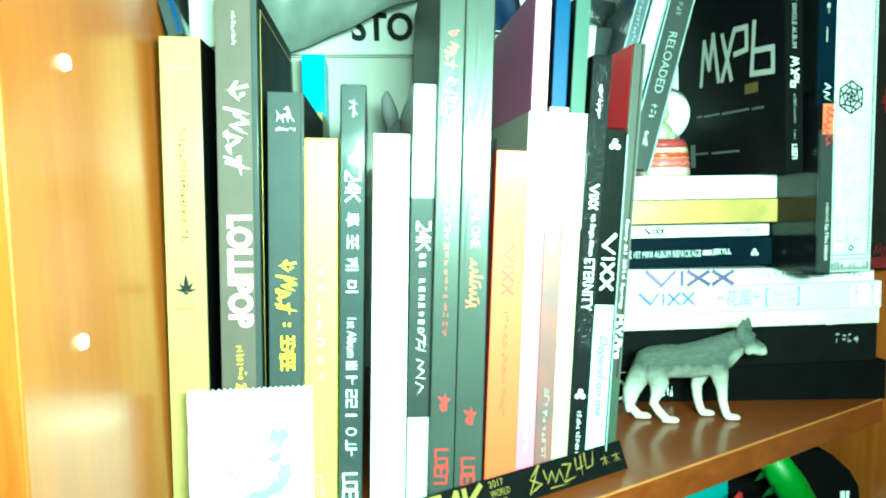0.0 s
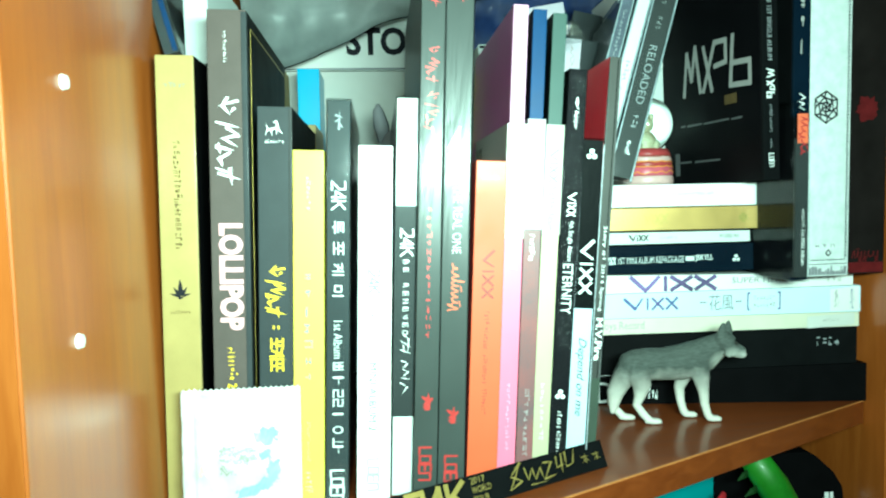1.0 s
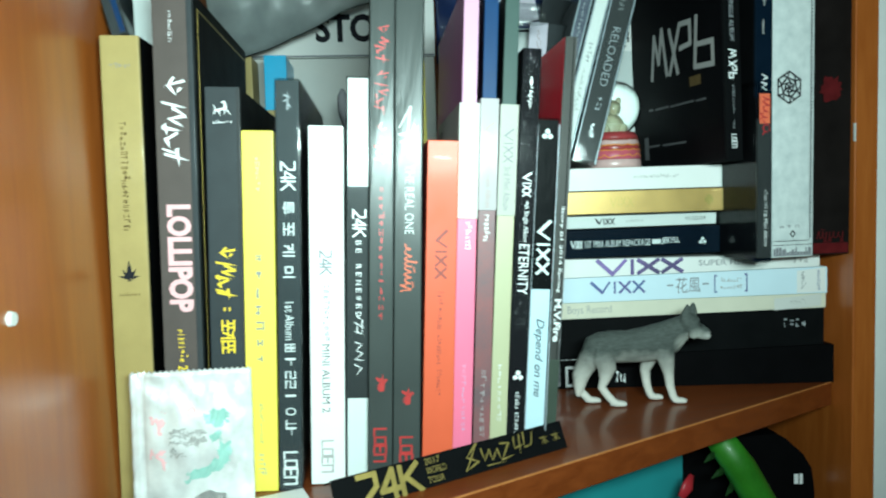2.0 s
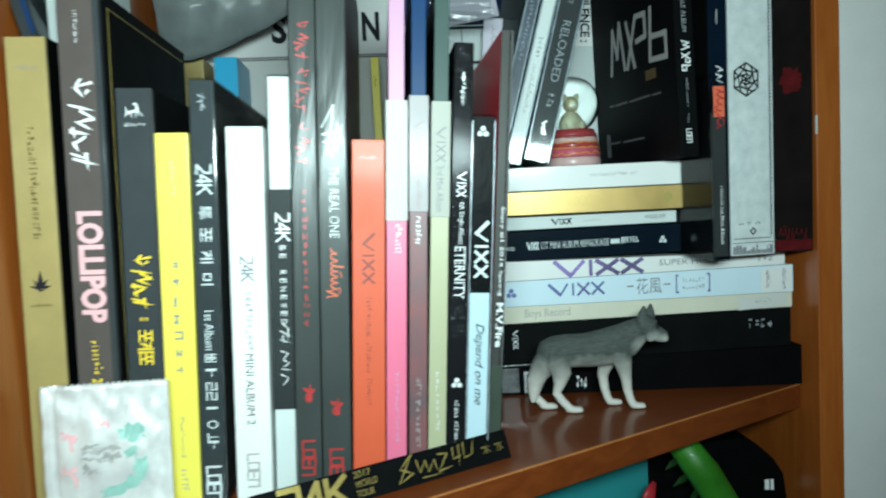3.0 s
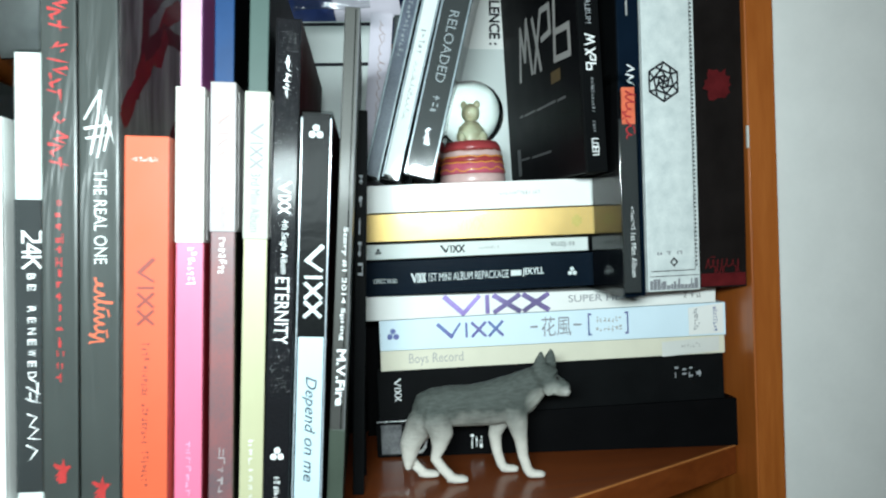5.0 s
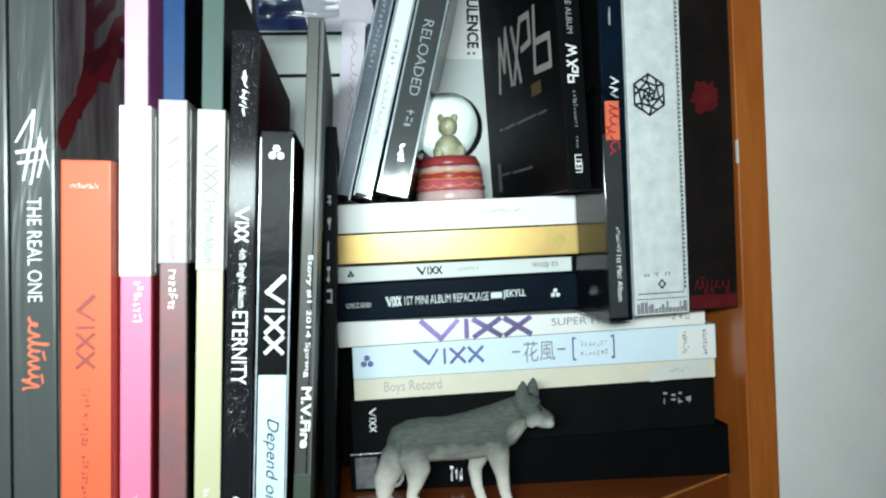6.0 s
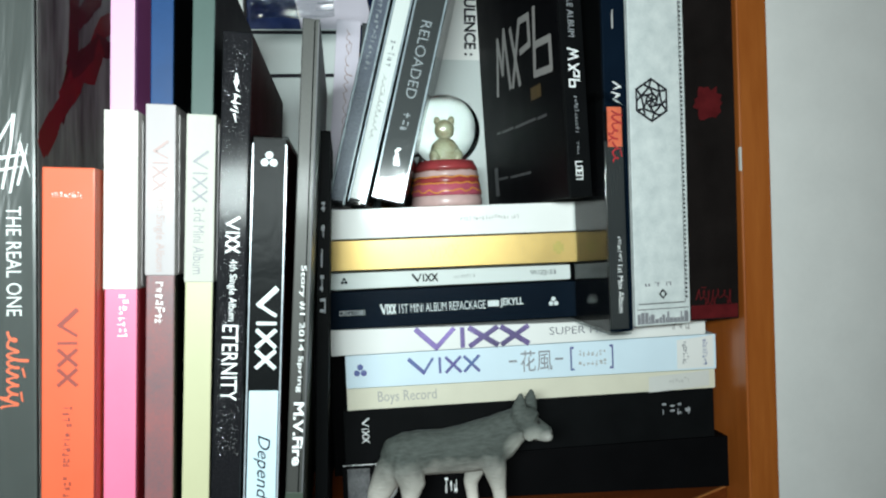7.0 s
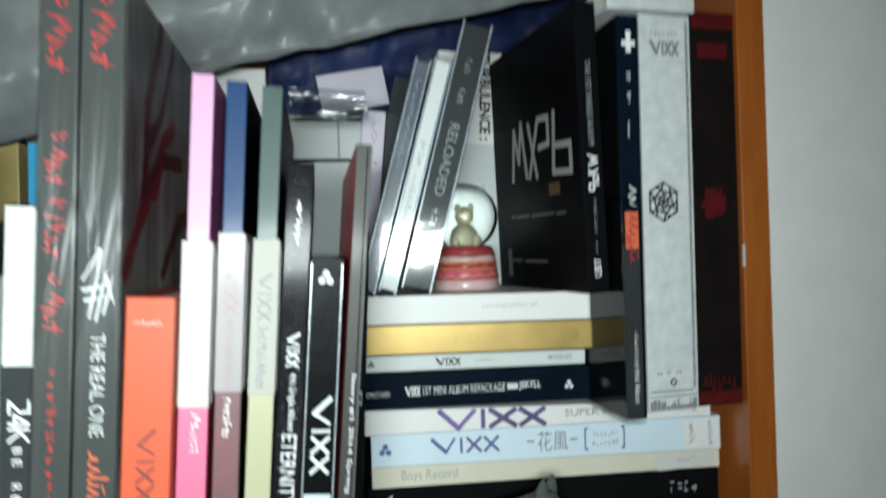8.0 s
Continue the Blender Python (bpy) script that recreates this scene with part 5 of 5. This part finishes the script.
for side, hx, fx in ((-1, 0.0, 0.0), (1, -0.0155, -0.0130)):
    yy = side * 0.0058
    pieces.append(tube([(-0.0325 + hx * 0.2, yy * 0.6, 0.0450, 0.0040, 0.0050), (-0.0330 + hx * 0.25, yy * 0.85, 0.0405, 0.0052, 0.0082), (-0.0330 + hx * 0.35, yy, 0.035, 0.0054, 0.0086), (-0.0305 + hx * 0.7, yy, 0.0275, 0.0042, 0.0068), (-0.0325 + hx * 0.95, yy, 0.0200, 0.0030, 0.0040), (-0.0345 + hx, yy, 0.0145, 0.0025, 0.0031), (-0.0300 + hx, yy, 0.0080, 0.0024, 0.0030), (-0.0255 + hx, yy, 0.0032, 0.0029, 0.0028)]))
    pieces.append(tube([(-0.0280 + hx, yy, 0.0037, 0.0024, 0.0028), (-0.0240 + hx, yy, 0.0026, 0.0033, 0.0025), (-0.0190 + hx, yy, 0.0022, 0.0033, 0.0021), (-0.0165 + hx, yy, 0.0017, 0.0020, 0.0014)]))
    pieces.append(tube([(0.010 + fx * 0.2, yy * 0.7, 0.042, 0.0050, 0.0090), (0.0125 + fx * 0.6, yy, 0.032, 0.0042, 0.0062), (0.0140 + fx, yy, 0.0225, 0.0032, 0.0039), (0.0150 + fx, yy, 0.013, 0.0026, 0.0031), (0.0170 + fx, yy, 0.006, 0.0025, 0.0029), (0.0185 + fx, yy, 0.003, 0.0029, 0.0028)]))
    pieces.append(tube([(0.0175 + fx, yy, 0.0034, 0.0025, 0.0028), (0.0208 + fx, yy, 0.0025, 0.0033, 0.0024), (0.0252 + fx, yy, 0.0021, 0.0032, 0.0020), (0.0272 + fx, yy, 0.0016, 0.0018, 0.0013)]))
    ex, ey = 0.0288 + side * 0.0036, -0.0064 + side * 0.0036
    pieces.append(tube([(ex, ey, 0.0600, 0.0020, 0.0042), (ex + 0.0004, ey, 0.0650, 0.0018, 0.0042), (ex + 0.0010, ey, 0.0685, 0.0014, 0.0030), (ex + 0.0014, ey, 0.0722, 0.0006, 0.0009)], 8))
wolf = solid("toy_wolf", joined(pieces), FUR, "grey and white plastic toy wolf standing on the shelf", "toy animal", "", pose(0.2245, 0.4510, 0.0, 0, 0, -2.0))
rm = wolf.modifiers.new("skin", "REMESH")
rm.mode, rm.voxel_size, rm.use_smooth_shade = "VOXEL", 0.00065, True
sm = wolf.modifiers.new("soften", "SMOOTH")
sm.iterations, sm.factor = 9, 0.5


# ---- foil sachet and card strip in front of the row ----
sachet = thing("foil_sachet", pose(-0.0905, 0.3285, 0.0, -1.5, 1.0, 3.0), "white foil sachet with teal and pink print", "sachet")
SW, SH = 0.0585, 0.0705
bm = bmesh.new()
NX, NZ = 44, 30
grid = {}
for face in (0, 1):
    for i in range(NX + 1):
        for j in range(NZ + 1):
            u, v = i / NX, j / NZ
            puff = 0.0035 * (math.sin(math.pi * min(1, max(0, (u - 0.10) / 0.8))) ** 0.6 if 0.1 < u < 0.9 else 0) * (math.sin(math.pi * min(1, max(0, (v + 0.05) / 0.93))) ** 0.5 if v < 0.88 else 0)
            wr = 0.0014 * noise.noise(Vector((u * 7 + v * 4, v * 6, face))) + 0.0010 * abs(noise.noise(Vector((u * 16 - v * 9, v * 7, face + 4)))) - (0.0008 if 0.085 < u < 0.11 else 0)
            z = v * SH + (0.0012 * (i % 2) if j == NZ else 0)
            grid[face, i, j] = bm.verts.new((u * SW, -(puff + 0.0004 + wr) if face == 0 else puff * 0.5 + 0.0004, z))
    for i in range(NX):
        for j in range(NZ):
            q = [grid[face, i, j], grid[face, i + 1, j], grid[face, i + 1, j + 1], grid[face, i, j + 1]]
            bm.faces.new(q if face == 0 else q[::-1])
for j in range(NZ):
    bm.faces.new((grid[0, 0, j], grid[0, 0, j + 1], grid[1, 0, j + 1], grid[1, 0, j]))
    bm.faces.new((grid[0, NX, j + 1], grid[0, NX, j], grid[1, NX, j], grid[1, NX, j + 1]))
for i in range(NX):
    bm.faces.new((grid[0, i + 1, 0], grid[0, i, 0], grid[1, i, 0], grid[1, i + 1, 0]))
    bm.faces.new((grid[0, i, NZ], grid[0, i + 1, NZ], grid[1, i + 1, NZ], grid[1, i, NZ]))
smooth(part("pouch", bm, FOIL, sachet))


def pouch_y(u, v):
    puff = 0.0035 * (math.sin(math.pi * min(1, max(0, (u - 0.10) / 0.8))) ** 0.6 if 0.1 < u < 0.9 else 0) * (math.sin(math.pi * min(1, max(0, (v + 0.05) / 0.93))) ** 0.5 if v < 0.88 else 0)
    wr = 0.0014 * noise.noise(Vector((u * 7 + v * 4, v * 6, 0))) + 0.0010 * abs(noise.noise(Vector((u * 16 - v * 9, v * 7, 4)))) - (0.0008 if 0.085 < u < 0.11 else 0)
    return -(puff + 0.0004 + wr)


def pouch_print(inside, material, label):
    """Worn ink on the pouch: small cells that follow its puffed skin, within a ragged outline."""
    bm = bmesh.new()
    nu, nv = 110, 130
    for i in range(nu):
        for j in range(nv):
            u, v = (i + 0.5) / nu, (j + 0.5) / nv
            if inside(u + 0.05 * noise.noise(Vector((u * 16, v * 16, 1))) + 0.03 * noise.noise(Vector((u * 50, v * 50, 2))), v + 0.05 * noise.noise(Vector((u * 16, v * 16, 8)))):
                bm.faces.new([bm.verts.new((a / nu * SW, pouch_y(a / nu, c / nv) - 0.00035, c / nv * SH)) for a, c in ((i, j), (i + 1, j), (i + 1, j + 1), (i, j + 1))])
    bmesh.ops.remove_doubles(bm, verts=bm.verts[:], dist=0.00002)
    smooth(part("print", bm, material, sachet, label))


pouch_print(lambda u, v: ((u - 0.71) / 0.095) ** 2 + ((v - 0.67) / 0.070) ** 2 < 1 or (0.66 < u < 0.74 and 0.50 < v < 0.56), TEALPRINT, "teal printed blot")
pouch_print(lambda u, v: 0.62 < ((u - 0.48) / 0.30) ** 2 + ((v - 0.46) / 0.20) ** 2 < 1.35 and v < 0.49 and u > 0.46, TEALPRINT, "teal printed crescent")
pouch_print(lambda u, v: (u - 0.49) ** 2 + (v - 0.745) ** 2 < 0.0010, PINKINK, "pink printed spot")
pouch_print(lambda u, v: 0.15 < u < 0.29 and 0.30 < v < 0.72 and noise.noise(Vector((u * 14, v * 10, 3))) > 0.12, PINKINK, "faded pink print")
for v0, v1, u1 in ((0.555, 0.590, 0.62), (0.485, 0.530, 0.62), (0.405, 0.440, 0.44)):
    pouch_print(lambda u, v: v0 < v < v1 and 0.31 < u < u1 and noise.noise(Vector((u * 60, v * 90, 5))) > -0.18, PALEINK, "grey print bar")

leaflet = thing("clear_sachet", pose(-0.1005, 0.290, 0.001, 0, 0, 8), "crumpled grey-white sachet lying on the shelf", "sachet")
bm = bmesh.new()
gv = [[bm.verts.new((i * 0.004, j * 0.003, 0.006 + 0.006 * noise.noise(Vector((i * 0.35, j * 0.4, 2.0))))) for j in range(12)] for i in range(16)]
for i in range(15):
    for j in range(11):
        bm.faces.new((gv[i][j], gv[i + 1][j], gv[i + 1][j + 1], gv[i][j + 1]))
bmesh.ops.solidify(bm, geom=bm.faces[:], thickness=0.0008)
smooth(part("pouch", bm, FOIL, leaflet))

ba = math.degrees(math.atan(EDGE))
strip_card = thing("card_strip", pose(0.0105, 0.3090, 0.0, -24, 0, ba), "black folded card strip with gold lettering", "card strip")
SL = 0.1495
part("front", box(0, SL, 0, 0.0007, 0.0003, 0.0165, 0.0002), BLACK, strip_card)
part("fold", box(0.002, SL - 0.002, 0.0010, 0.0160, 0.0150, 0.0158, 0.0002), BLACK, strip_card)
brush([(0.02, 0.05, 0.22, 0.98, 0.05, 0.10), (0.22, 0.98, 0.06, 0.55, 0.10, 0.06), (0.06, 0.55, 0.20, 0.30, 0.06, 0.10), (0.20, 0.30, 0.02, 0.05, 0.09, 0.05), (0.26, 0.75, 0.28, 0.25, 0.08, 0.05), (0.28, 0.25, 0.36, 0.65, 0.05, 0.08), (0.36, 0.65, 0.38, 0.20, 0.08, 0.05), (0.38, 0.20, 0.47, 0.60, 0.05, 0.08), (0.47, 0.60, 0.49, 0.15, 0.08, 0.05), (0.52, 0.75, 0.64, 0.70, 0.06, 0.10), (0.64, 0.70, 0.50, 0.10, 0.09, 0.06), (0.50, 0.12, 0.68, 0.18, 0.08, 0.05), (0.72, 0.85, 0.70, 0.40, 0.08, 0.05), (0.70, 0.42, 0.82, 0.48, 0.06, 0.09), (0.80, 0.90, 0.76, 0.10, 0.08, 0.05), (0.86, 0.95, 0.84, 0.35, 0.09, 0.06), (0.84, 0.35, 0.94, 0.40, 0.06, 0.08), (0.94, 0.40, 1.0, 0.98, 0.08, 0.04), (0.30, 0.05, 0.56, 0.02, 0.05, 0.03)], across(0.0760, 0.0510, 0.0022, 0.0140), GOLDLINE, strip_card, "handwriting")
for x in (0.1310, 0.1400):
    brush([(0.5, 0.0, 0.5, 1.0, 0.14, 0.08), (0.0, 0.65, 1.0, 0.65, 0.14, 0.08), (0.1, 0.05, 0.5, 0.5, 0.06, 0.12), (0.9, 0.05, 0.5, 0.5, 0.06, 0.12)], across(x, 0.0062, 0.0060, 0.0055), GOLDLINE, strip_card, "mark")
lettering("2017", across(0.0530, 0.0095, 0.0118, 0.0034), GOLDLINE, strip_card)
lettering("WORLD", across(0.0530, 0.0125, 0.0070, 0.0034), GOLDLINE, strip_card)
lettering("TOUR", across(0.0530, 0.0100, 0.0022, 0.0034), GOLDLINE, strip_card)
stroke_word("24K", across(0.0140, 0.0360, 0.0005, 0.0140), GOLDLINE, strip_card, 0.2, 0.12)
solid("paper_sheet", box(0, 0.030, 0, 0.045, 0, 0.0008, 0.0002), WHITE, "small white paper lying under the card strip", "paper", "", pose(-0.022, 0.290, 0.0004, 0, 0, 20))


# ---- half-hidden things behind the albums ----
def crumple(x0, x1, zfun, h, y, depth, amp, seed, name, material, label, hem=None):
    """A crumpled hanging bag: a folded skin, and a hem along its lower rim."""
    bag = thing(name, pose(0, 0, 0), label, "bag")
    bm = bmesh.new()
    NU, NV = 90, 30
    vs, rim = [], []
    for i in range(NU + 1):
        x = x0 + (x1 - x0) * i / NU
        col = []
        for j in range(NV + 1):
            v = j / NV
            p = Vector((x * 14, v * 3.0, seed))
            off = amp * (noise.noise(p) + 0.5 * noise.noise(p * 2.3) + 0.3 * abs(noise.noise(p * 5.1)))
            col.append(bm.verts.new((x, y + depth * v + off, zfun(x) + h * v + 0.25 * amp * noise.noise(Vector((x * 30, seed, v))))))
        vs.append(col)
        rim.append((*col[0].co, 0.0005, 0.0005))
    for i in range(NU):
        for j in range(NV):
            bm.faces.new((vs[i][j], vs[i + 1][j], vs[i + 1][j + 1], vs[i][j + 1]))
    bmesh.ops.solidify(bm, geom=bm.faces[:], thickness=0.0006)
    smooth(part("skin", bm, material, bag))
    if hem:
        smooth(part("hem", tube(rim, 6), hem, bag, "dark rolled hem"))
    return bag


def bag_rim(x):
    return max(0.276, 0.283 + 0.41 * (x + 0.055)) if x < 0.035 else 0.32 + 0.25 * (x - 0.035)


crumple(-0.095, 0.36, bag_rim, 0.20, 0.585, -0.05, 0.012, 1.0, "plastic_bag", GREYBAG, "crumpled grey plastic bag hanging over the back of the shelf", BLACK)
crumple(0.100, 0.378, lambda x: 0.270 + 0.22 * (x - 0.05), 0.19, 0.645, -0.02, 0.014, 5.0, "plastic_bag", BLUEBAG, "crumpled dark blue plastic bag behind the albums", BLUEBAG)
crumple(0.120, 0.165, lambda x: 0.275, 0.022, 0.480, 0.02, 0.008, 9.0, "clear_bag", CLEARBAG, "crinkled clear plastic wrap behind the albums")
# a case and a wrapped box resting on the two leftmost albums
c = thing("jewel_case", pose(-0.0985, 0.362, 0.2405, 0, -14, 0), "dark disc case resting on top of the olive album", "disc case")
part("tray", box(0.0012, 0.0088, 0.001, 0.118, 0.002, 0.060), SLATE, c)
part("paper_spine", box(0.0060, 0.0086, 0.0002, 0.0009, 0.003, 0.059), BLUE, c)
part("case", box(0, 0.010, 0, 0.12, 0, 0.062, 0.0006), CLEAR, c, "clear plastic case")
solid("wrapped_box", box(0, 0.013, 0, 0.09, 0, 0.055, 0.001), BOXGREY, "pale grey wrapped box resting on the olive album", "box", "", pose(-0.0905, 0.375, 0.2405))

box1 = thing("cardboard_box", pose(-0.075, 0.640, 0.0), "white cardboard box with black lettering at the back", "box")
part("body", box(0, 0.172, 0, 0.095, 0.0, 0.286, 0.0012), WHITE2, box1)
part("lid", box(-0.001, 0.173, -0.0015, 0.096, 0.2865, 0.345, 0.0012), WHITE, box1)
lettering("N", across(0.144, 0.016, 0.300, 0.026), INK, box1, 0, 0.0019, 0.035)
part("lid_edge", box(0.0, 0.172, -0.0022, -0.0014, 0.2870, 0.2885), GREYINK, box1)
lettering("STO", across(0.062, 0.056, 0.300, 0.026), INK, box1, 0, 0.0019, 0.035)

box2 = thing("photo_box", pose(0.100, 0.560, 0.0), "pale grey box with dark line frames", "box")
part("body", box(0, 0.072, 0, 0.060, 0.1905, 0.262, 0.001), BOXGREY, box2)
# added filler: the gap below the grey box should look dark
solid("carton", box(0, 0.050, 0.0, 0.060, 0, 0.190, 0.001), SHADOWBLACK, "black filler block that darkens the gap under the pale grey box", "carton", "", pose(0.102, 0.560, 0))
part("lid", box(-0.001, 0.073, -0.0012, 0.061, 0.2625, 0.292, 0.001), BOXGREY, box2)
for z in (0.2605, 0.2885):
    part("line", box(0.0, 0.072, -0.0018, -0.0013, z, z + 0.0022), INK, box2)
part("line", box(0.050, 0.0512, -0.0018, -0.0013, 0.2635, 0.2880), GREYINK, box2)
p = thing("folded_paper", pose(0.1545, 0.540, 0.1652, 0, 5.5, 0), "lavender-white folded leaflet with grey handwriting", "leaflet")
part("sheet", box(0, 0.015, 0, 0.0012, 0, 0.128, 0.0003), LAVENDER, p)
# dark sheet added where the space beside the leaflet should look black
part("gap_sheet", box(0.016, 0.034, 0.002, 0.0032, 0, 0.128, 0.0003), SLATE, p, "dark sheet added to fill the black gap beside the leaflet")
scrawl(down(0.005, 0.006, 0.122, 0.070), WARMINK, p, 11, 3, 0.07)
# invented support, coloured black so the gap beside the stack stays dark
solid("carton", box(0, 0.045, 0, 0.12, 0, 0.165, 0.001), SHADOWBLACK, "added support under the leaflet, black so the gap stays dark", "carton", "", pose(0.1525, 0.548, 0.0))
solid("dark_card", box(0, 0.034, 0, 0.002, 0, 0.075, 0.0004), SLATE, "dark grey card behind the leaning cases", "card", "", pose(0.182, 0.615, 0.262, 0, 12, 0))
solid("pale_card", box(0, 0.052, 0, 0.002, 0, 0.030, 0.0004), LAVENDER, "pale lavender card behind the leaning cases", "card", "", pose(0.142, 0.618, 0.305, 0, -10, 0))

b = album("cyan box standing behind the albums", -0.0565, 0.0185, 0.8, 0.277, 0.580, 0.055, CYAN, CYAN, CYAN, "box", "things at the back", 0.0016)
b = album("slim yellow book standing behind the coral album", 0.0755, 0.0065, 0.0, 0.271, 0.570, 0.06, YELLOW, YELLOW, YELLOW, "book", "things at the back", 0.0012)
bars(3, down(0.0018, 0.0026, 0.256, 0.010), INK, b, 3)
ears = [tube([(0, 0, 0, 0.012, 0.012), (0, 0, 0.012, 0.013, 0.013), (0, 0, 0.024, 0.008, 0.008), (0, 0, 0.028, 0.002, 0.002)])]
for sgn in (-1, 1):
    ears.append(tube([(sgn * 0.007, 0, 0.018, 0.003, 0.005), (sgn * 0.010, 0, 0.032, 0.003, 0.006), (sgn * 0.012, 0, 0.043, 0.002, 0.004), (sgn * 0.012, 0, 0.048, 0.0006, 0.001)], 8))
solid("carton", box(-0.014, 0.020, -0.02, 0.03, 0, 0.190, 0.001), BLACK, "black carton behind the white album", "carton", "", pose(0.028, 0.520, 0))
smooth(solid("toy_animal", joined(ears), GREYINK, "small grey toy with pointed ears behind the albums", "toy animal", "", pose(0.026, 0.520, 0.1905)))

solid("carton", box(0, 0.055, 0, 0.070, 0, 0.221, 0.001), OLIVE, "dull yellow carton behind the albums", "carton", "", pose(-0.087, 0.500, 0))
solid("carton", box(0, 0.0205, 0, 0.036, 0, 0.281, 0.001), OLIVE, "tall dull yellow carton at the back of the shelf", "carton", "", pose(-0.0865, 0.600, 0))
# added filler: covers the lit back panel where only darkness belongs
solid("carton", box(0, 0.085, 0, 0.060, 0, 0.440, 0.001), SHADOWBLACK, "tall black filler block that keeps the back of the shelf dark", "carton", "", pose(0.292, 0.660, 0))
b = album("speckled grey book lying across the tall boxes", 0.0, 0.0135, 0.0, 0.056, 0.0, 0.12, STONE, STONE, STONE, "book", "", 0.0016)
b.matrix_world = pose(0.299, 0.447, 0.3460, 0, 90, 3)

# ---- things on the shelf below ----
t0 = thing("teal_folder", pose(0.150, 0.400, -0.2998, 0, 0, ba), "teal plastic folder standing on the lower shelf", "folder")
part("front", box(0, 0.150, 0.030, 0.033, 0, 0.246, 0.001), TEAL, t0)
part("back", box(0, 0.150, 0.040, 0.043, 0, 0.246, 0.001), TEAL, t0)
part("spine", box(0, 0.003, 0.0332, 0.0398, 0, 0.246), TEAL, t0)
plant = thing("artificial_plant", pose(0, 0, 0), "artificial plant with a thick green stem and red petals", "plant")
smooth(part("stem", tube([(0.280, 0.455, -0.030, 0.011, 0.010), (0.298, 0.458, -0.055, 0.013, 0.012), (0.330, 0.460, -0.110, 0.013, 0.012), (0.366, 0.470, -0.299, 0.012, 0.012)], 16), LIME, plant))
rl = random.Random(4)
for k in range(8):
    t = k / 7
    c0 = Vector((0.274 + 0.050 * t, 0.450, -0.042 - 0.085 * t))
    tip = c0 + Vector((-0.006 - 0.011 * rl.random(), -0.003, -0.003 - 0.007 * rl.random()))
    mid = (c0 + tip) / 2 + Vector((0, -0.002, 0.002))
    part("leaf", tube([(*c0, 0.0012, 0.0030), (*mid, 0.0010, 0.0026), (*tip, 0.0003, 0.0004)], 6), LEAFGREEN, plant)
for k in range(1):
    smooth(part("petal", tube([(0.262 - 0.008 * k, 0.460, -0.060 - 0.004 * k, 0.001, 0.002), (0.257 - 0.009 * k, 0.456, -0.067, 0.0016, 0.005), (0.251 - 0.009 * k, 0.454, -0.074, 0.0010, 0.003)], 10), CORALD, plant, "dark red petal"))
bag = thing("black_bag", pose(0.27, 0.492, -0.2998), "black bag with a small white label on the lower shelf", "bag")
bm = bmesh.new()
ring = ((0.0, 0.0), (0.111, 0.0), (0.111, 0.205), (0.1085, 0.2235), (0.101, 0.236), (0.086, 0.250), (0.078, 0.254), (0.0, 0.254))
fr, bk = [bm.verts.new((x, 0, z)) for x, z in ring], [bm.verts.new((x, 0.14, z)) for x, z in ring]
bm.faces.new(fr)
bm.faces.new(bk[::-1])
for k in range(len(ring)):
    q = (k + 1) % len(ring)
    bm.faces.new((fr[q], fr[k], bk[k], bk[q]))
bmesh.ops.recalc_face_normals(bm, faces=bm.faces[:])
part("body", bm, SHADOWBLACK, bag)
part("label", box(0.093, 0.0965, -0.0012, -0.0002, 0.212, 0.220, 0.0003), WINK, bag, "white label")
part("label", box(0.0977, 0.1002, -0.0012, -0.0002, 0.2115, 0.220, 0.0003), WINK, bag, "white label")
